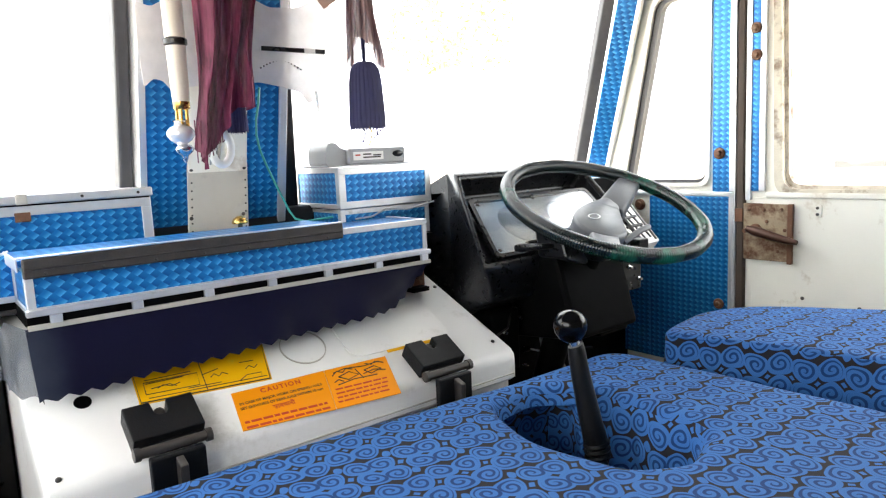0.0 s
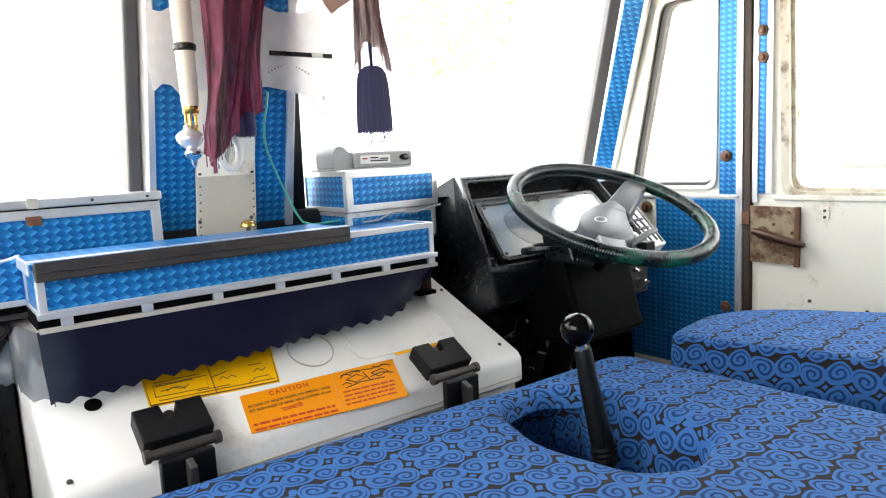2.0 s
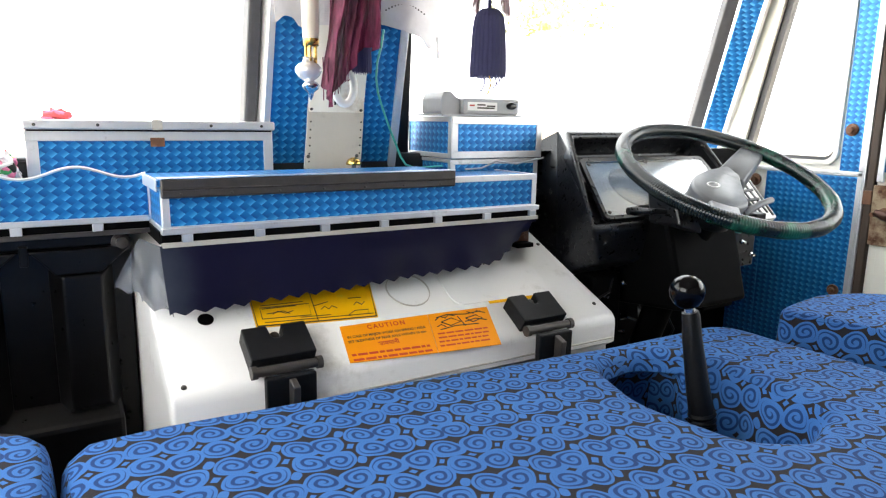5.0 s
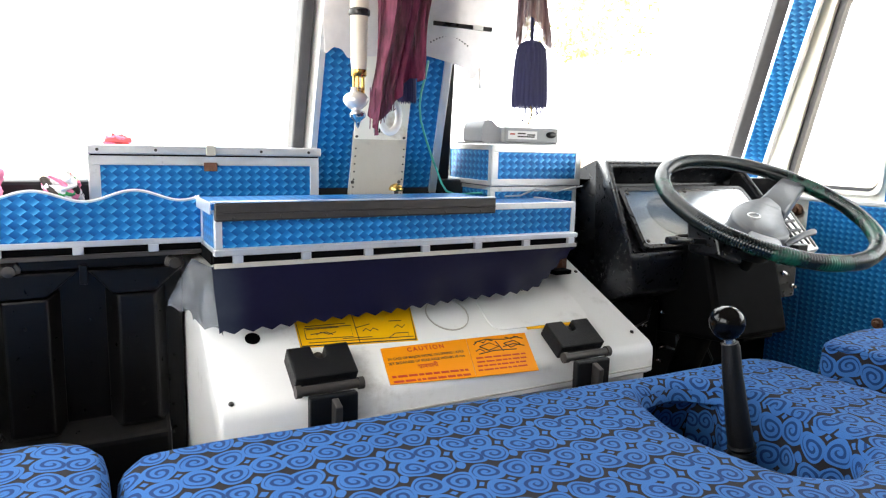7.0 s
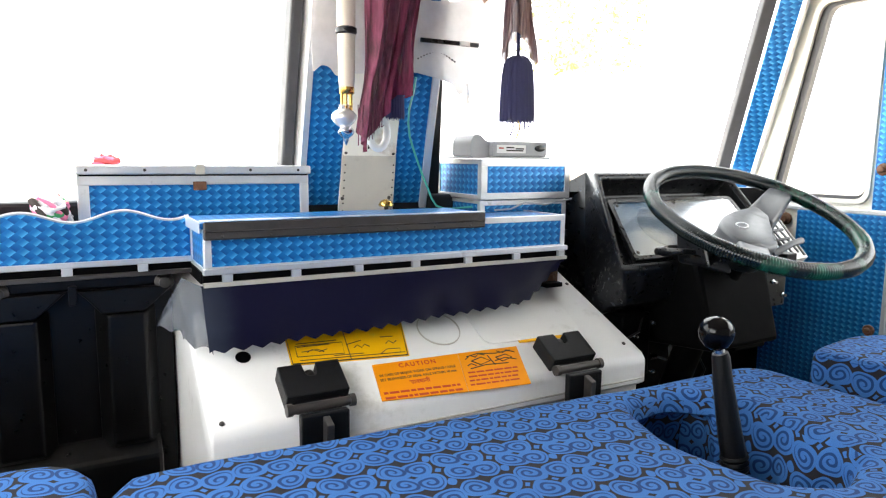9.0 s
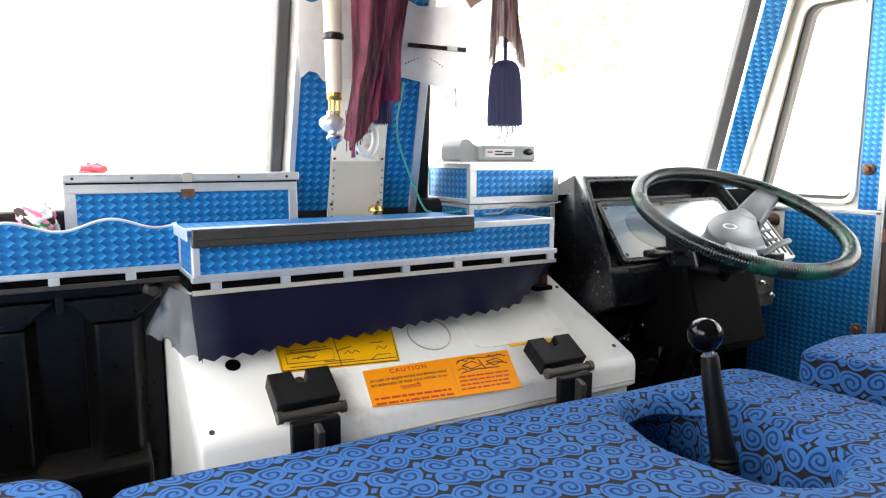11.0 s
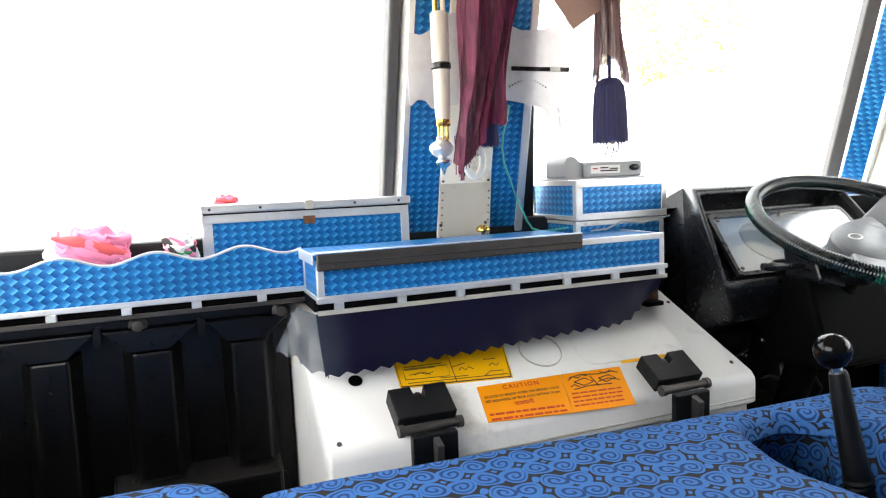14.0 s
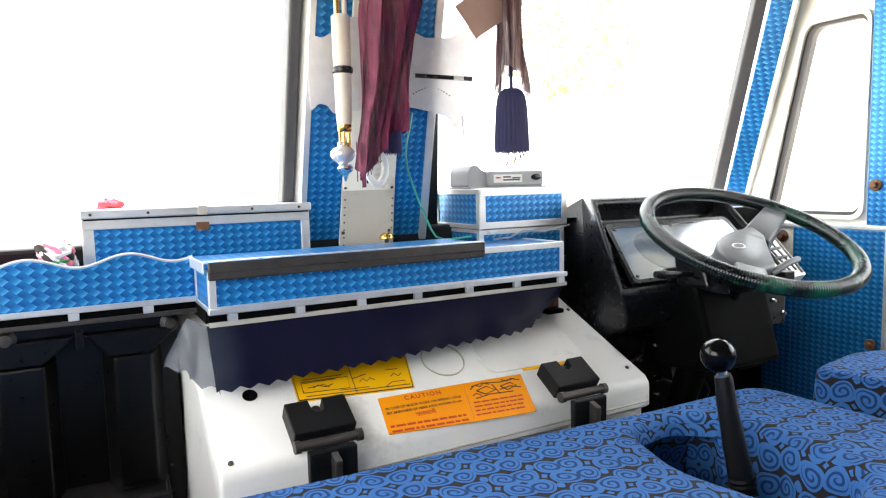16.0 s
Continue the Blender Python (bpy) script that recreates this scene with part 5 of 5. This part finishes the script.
part("lower_ball", lathe([(0.001, -0.026), (0.004, -0.020), (0.006, -0.012), (0.014, -0.006), (0.0165, 0.0), (0.013, 0.006), (0.006, 0.009), (0.006, 0.014)], 24, Matrix.Translation((LX - 0.002, LY, 1.002))), CHROME, lamp, "", True)
ring = thing("white_ring", "white plastic ring hung behind the scarf's tip", "ring")
RX, RZ = 0.412, 1.002
part("loop", tube([(RX + 0.019 * math.cos(2 * math.pi * i / 28), 1.150, RZ + 0.031 * math.sin(2 * math.pi * i / 28)) for i in range(28)], 0.0075, 10, True), LABEL, ring, "", True)
part("cord", tube([(RX, 1.150, RZ + 0.036), (RX + 0.004, 1.16, 1.2), (RX + 0.006, 1.17, 1.58)], 0.0022, 6), GREYWIRE, ring, "", True)
leads = thing("pale_leads", "pale wires running down the column behind the scarf", "wire")
for k in range(4):
    part("lead", tube([(0.446 + 0.006 * k, 1.21 + 0.002 * k, 1.16), (0.452 + 0.005 * k, 1.27, 1.06), (0.450 + 0.006 * k + 0.004 * math.sin(k * 2), 1.30, 1.01), (0.448 + 0.006 * k, 1.315, 0.972)], 0.0024, 6), (GREYWIRE, LABEL, DASH, PLATE)[k], leads, "", True)

scarf = thing("maroon_scarf", "sheer maroon scarf hanging in folds", "scarf")


def scarf_point(u, v):
    low = 1.000 - 0.037 * u / 0.28 if u < 0.28 else 0.963 + 0.108 * min(1.0, (u - 0.28) / 0.40) ** 0.9
    low += 0.010 * math.sin(u * 21) * max(0.0, u - 0.5)
    z = 1.58 - (1.58 - low) * v
    h = max(0.0, min(1.0, (1.40 - z) / 0.42))
    left, right = 0.386 - 0.050 * h * h, 0.506 - 0.044 * h
    if u < 0.28 and z < 1.05:
        left += 0.012 * ((1.05 - z) / 0.09)
    x = left + (right - left) * u
    n1 = noise.noise(Vector((u * 3, v * 3, 5)))
    y = 1.105 + 0.016 * math.sin(u * 19 + 2.0 * v + 2.5 * n1) + 0.008 * math.sin(u * 47 + 5 * v + 3 * n1) + 0.020 * noise.noise(Vector((u * 6, v * 3, 2))) + 0.005 * noise.noise(Vector((u * 34, v * 9, 7)))
    return (x + 0.005 * math.sin(v * 9 + u * 5) + 0.004 * noise.noise(Vector((u * 9, v * 7, 3))), y, z)


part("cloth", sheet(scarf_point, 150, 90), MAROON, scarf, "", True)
for i in range(10):
    x = 0.350 + 0.0055 * i
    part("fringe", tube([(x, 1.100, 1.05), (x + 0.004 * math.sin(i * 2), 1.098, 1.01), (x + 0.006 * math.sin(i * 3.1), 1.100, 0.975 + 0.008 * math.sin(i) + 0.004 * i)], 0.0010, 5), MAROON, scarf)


def tassel(name, x, y, z0, z1, r, label):
    t = thing(name, label, "tassel", group="tassels")
    bm = bmesh.new()
    n = 72
    rings = []
    for h, s in ((0.0, 0.42), (0.04, 0.62), (0.12, 0.80), (0.3, 0.90), (0.6, 0.96), (0.9, 1.0), (1.0, 0.98)):
        z = z1 + (z0 - z1) * h
        rings.append([bm.verts.new((x + r * s * (1 + 0.025 * math.sin(i * 2.1) + 0.02 * math.sin(i * 5.3)) * math.cos(2 * math.pi * i / n), y + r * s * (1 + 0.025 * math.sin(i * 2.1)) * math.sin(2 * math.pi * i / n), z + (0.004 * math.sin(i * 3.7) if h == 1.0 else 0))) for i in range(n)])
    for a, b in zip(rings, rings[1:]):
        for i in range(n):
            bm.faces.new((a[i], a[(i + 1) % n], b[(i + 1) % n], b[i]))
    bm.faces.new(rings[0])
    part("skirt", bm, NAVYCLOTH, t, "navy yarn skirt")
    part("cord", tube([(x, y, z1 - 0.005), (x, y, 1.58)], 0.004, 6), NAVYCLOTH, t)
    return t


t1 = tassel("tassel", 0.446, 1.15, 1.030, 1.12, 0.021, "navy yarn tassel behind the maroon scarf")
t2 = tassel("tassel", 0.708, 1.10, 1.03, 1.165, 0.037, "large navy yarn tassel over the grey unit")
for i, (dx, dz) in enumerate(((-0.012, -0.028), (0.004, -0.034), (0.018, -0.02), (0.027, -0.012))):
    part("loop", tube([(0.708 + dx, 1.10, 1.035), (0.708 + dx + 0.005, 1.10, 1.02), (0.708 + dx - 0.003, 1.10, 1.03 + dz), (0.708 + dx - 0.008, 1.10, 1.035 + dz)], 0.0018, 5), BRASS if i == 1 else NAVYCLOTH, t2)
veil = thing("pale_veil", "pale sheer cloth gathered over a navy tassel", "scarf")


def veil_point(u, v):
    a = u * 2 * math.pi
    z = 1.58 - 0.40 * v
    r = 0.030 + 0.007 * math.sin(6 * v + 1) + 0.005 * math.sin(a * 7) + 0.004 * math.sin(a * 13 + v * 9)
    return (0.708 + r * math.cos(a) + 0.004 * math.sin(v * 8), 1.10 + 0.8 * r * math.sin(a), z + 0.03 * math.sin(a * 2) * v)


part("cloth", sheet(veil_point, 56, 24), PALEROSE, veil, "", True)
card = thing("hanging_card", "brown card hanging tilted beside the veil", "card")
part("card", hexa([(0.622, 1.098, 1.262), (0.738, 1.098, 1.335), (0.738, 1.10, 1.335), (0.622, 1.10, 1.262)], [(0.572, 1.098, 1.322), (0.690, 1.098, 1.402), (0.690, 1.10, 1.402), (0.572, 1.10, 1.322)]), mat("brown card stock", (0.35, 0.22, 0.18), 0.7, 0, 0.1, 0.2), card)
part("string", tube([(0.65, 1.099, 1.37), (0.68, 1.10, 1.60)], 0.0012, 5), NAVYCLOTH, card)

lace = thing("lace_drape", "white scalloped drape hung across the column", "drape")
lace_pts = [(0.302, 1.268), (0.306, 1.19), (0.316, 1.122), (0.332, 1.138), (0.350, 1.135), (0.365, 1.118), (0.40, 1.125), (0.46, 1.13), (0.545, 1.137), (0.60, 1.128), (0.640, 1.118), (0.660, 1.095), (0.672, 1.10), (0.686, 1.14), (0.694, 1.20), (0.690, 1.27), (0.697, 1.305), (0.685, 1.322), (0.655, 1.302), (0.62, 1.285), (0.56, 1.28), (0.47, 1.31), (0.38, 1.305), (0.352, 1.275), (0.330, 1.262)]
LACE_LEAN = Matrix(((1, 0, 0, 0), (0, 1, -RAKE, RAKE * 1.2), (0, 0, 1, 0), (0, 0, 0, 1)))
part("cloth", turned(prism(rounded(lace_pts, 0.006, 3), "y", 1.232, 1.234), LACE_LEAN), LACE, lace)
part("tape", block(0.545, 0.690, 1.226, 1.2305, 1.198, 1.207), DASH, lace, "dark tape across the drape")
part("tape_piece", block(0.64, 0.665, 1.2235, 1.2258, 1.198, 1.207), LABEL, lace)
for i in range(14):
    part("bead", lathe([(0.002, 0), (0.0015, 0.0015), (0.0005, 0.002)], 6, look((0.545 + 0.007 * i, 1.240, 1.165 + 0.016 * math.sin(math.pi * i / 13)), (0.545 + 0.007 * i, 2.2, 1.165))), STEEL, lace)
part("fringe", tube([(0.672, 1.244, 1.12), (0.674, 1.244, 1.075)], 0.004, 6), LACE, lace)

wire = thing("green_wire", "thin green wire running down the column", "wire")
part("cable", tube([(0.520, 1.20, 1.12), (0.524, 1.22, 1.09), (0.527, 1.245, 1.06), (0.534, 1.265, 1.03), (0.545, 1.28, 1.00), (0.563, 1.292, 0.965), (0.585, 1.30, 0.92), (0.602, 1.302, 0.885), (0.612, 1.30, 0.86), (0.623, 1.296, 0.842), (0.645, 1.29, 0.834), (0.70, 1.26, 0.84)], 0.0024, 6), GREENWIRE, wire, "", True)
wire2 = thing("grey_wire", "thin grey wire along the foil boxes", "wire")
part("cable", tube([(0.72, 1.195, 0.836), (0.76, 1.19, 0.838), (0.80, 1.19, 0.852), (0.86, 1.19, 0.846), (0.93, 1.20, 0.855), (0.955, 1.21, 0.857)], 0.0022, 6), GREYWIRE, wire2, "", True)

# ---- cloth bundles on the shelf ----


def bundle(name, label, material, centre, size, seed, strands, extra=()):
    b = thing(name, label, "cloth")
    rnd = random.Random(seed)
    bm = bmesh.new()
    bmesh.ops.create_icosphere(bm, subdivisions=4, radius=1)
    for v in bm.verts:
        d = 1 + 0.35 * noise.noise(v.co * 2.2 + Vector((seed, 0, 0))) + 0.12 * math.sin(v.co.x * 9 + v.co.z * 5)
        d += 0.10 * math.sin(v.co.y * 14 + v.co.x * 6 + seed) + 0.08 * noise.noise(v.co * 7)
        v.co = Vector((v.co.x * size[0], v.co.y * size[1], v.co.z * size[2])) * d + Vector(centre)
    part("knot", bm, material, b, "", True)
    for i in range(strands):
        a = rnd.uniform(0, 6.28)
        p = [Vector(centre) + Vector((math.cos(a + 0.8 * k) * size[0] * rnd.uniform(0.95, 1.2), math.sin(a + 0.8 * k) * size[1] * 0.9 - 0.01, size[2] * (0.7 - 0.3 * k + rnd.uniform(-0.35, 0.35)))) for k in range(5)]
        w = rnd.uniform(0.7, 1.2) * min(1.0, size[0] / 0.045)
        part("fold", tube(p, 0.012, 8, radii=[0.004 * w, 0.011 * w, 0.013 * w, 0.011 * w, 0.004 * w]), extra[i % len(extra)] if extra else material, b, "", True)
    return b


bundle("pink_cloth", "knotted pink cotton cloth on the shelf", PINK, (-0.315, 1.285, 0.850), (0.056, 0.042, 0.050), 3, 16, (PINK, PINK, WHITEC, PINK, RED))
bundle("coloured_cloth", "bunched cloth in pink, green, yellow and white", WHITEC, (-0.158, 1.295, 0.848), (0.024, 0.026, 0.034), 5, 16, (PINK, GREEN, WHITEC, RED, YELLOWC, INK))
bundle("red_cloth", "bright red cloth lying behind a foil box", RED, (-0.062, 1.40, 0.940), (0.020, 0.012, 0.012), 9, 8, (RED, PINK, RED))

# ---- outside ----
setting("ground", block(-150, 150, -150, 150, -1.42, -1.40), GROUND, "pale dry earth round the truck", "ground")
bw = thing("roadside_rail", "dark weathered rail beyond the door window", "rail")
part("rail", block(14.0, 14.1, -12, 5.4, 0.36, 0.49), WALLM, bw)
for k in range(5):
    part("post", block(14.02, 14.1, -12 + 3.4 * k, -11.9 + 3.4 * k, -1.4, 0.36), WALLM, bw)
tree = thing("tree", "sunlit tree with yellow-green leaves beyond the windscreen", "tree", (10.5, 12.6, -1.0))
part("trunk", tube([(0, 0, 0), (0.1, 0, 1.5), (0.0, 0.1, 3.4), (0.2, 0.1, 5.6)], 0.2, 10, radii=[0.26, 0.2, 0.16, 0.07]), BARK, tree, "", True)
rt = random.Random(4)
for i in range(6):
    a = i * 1.05
    part("limb", tube([(0, 0.1, 3.2 + 0.28 * i), (0.6 * math.cos(a), 0.6 * math.sin(a), 4.2 + 0.25 * i), (1.2 * math.cos(a), 1.2 * math.sin(a), 4.9 + 0.2 * i)], 0.06, 7, radii=[0.09, 0.06, 0.02]), BARK, tree)
verts, faces = [], []
for _ in range(3000):
    a, r, h = rt.uniform(0, 6.28), 1.5 * math.sqrt(rt.random()), rt.uniform(3.9, 6.6)
    c = Vector((r * math.cos(a), r * math.sin(a), h))
    if noise.noise(c * 0.9) < -0.02:
        continue
    u = Vector((rt.gauss(0, 1), rt.gauss(0, 1), rt.gauss(0, 1))).normalized()
    w = u.cross(Vector((rt.gauss(0, 1), rt.gauss(0, 1), rt.gauss(0, 1)))).normalized()
    k = len(verts)
    verts += [c - u * 0.09, c + w * 0.035, c + u * 0.09, c - w * 0.035]
    faces.append((k, k + 1, k + 2, k + 3))
me = bpy.data.meshes.new("leaves")
me.from_pydata([tuple(v) for v in verts], [], faces)
me.materials.append(LEAF)
leaves = new("leaves", me)
leaves.parent = tree
leaves["kind"] = "stuff"
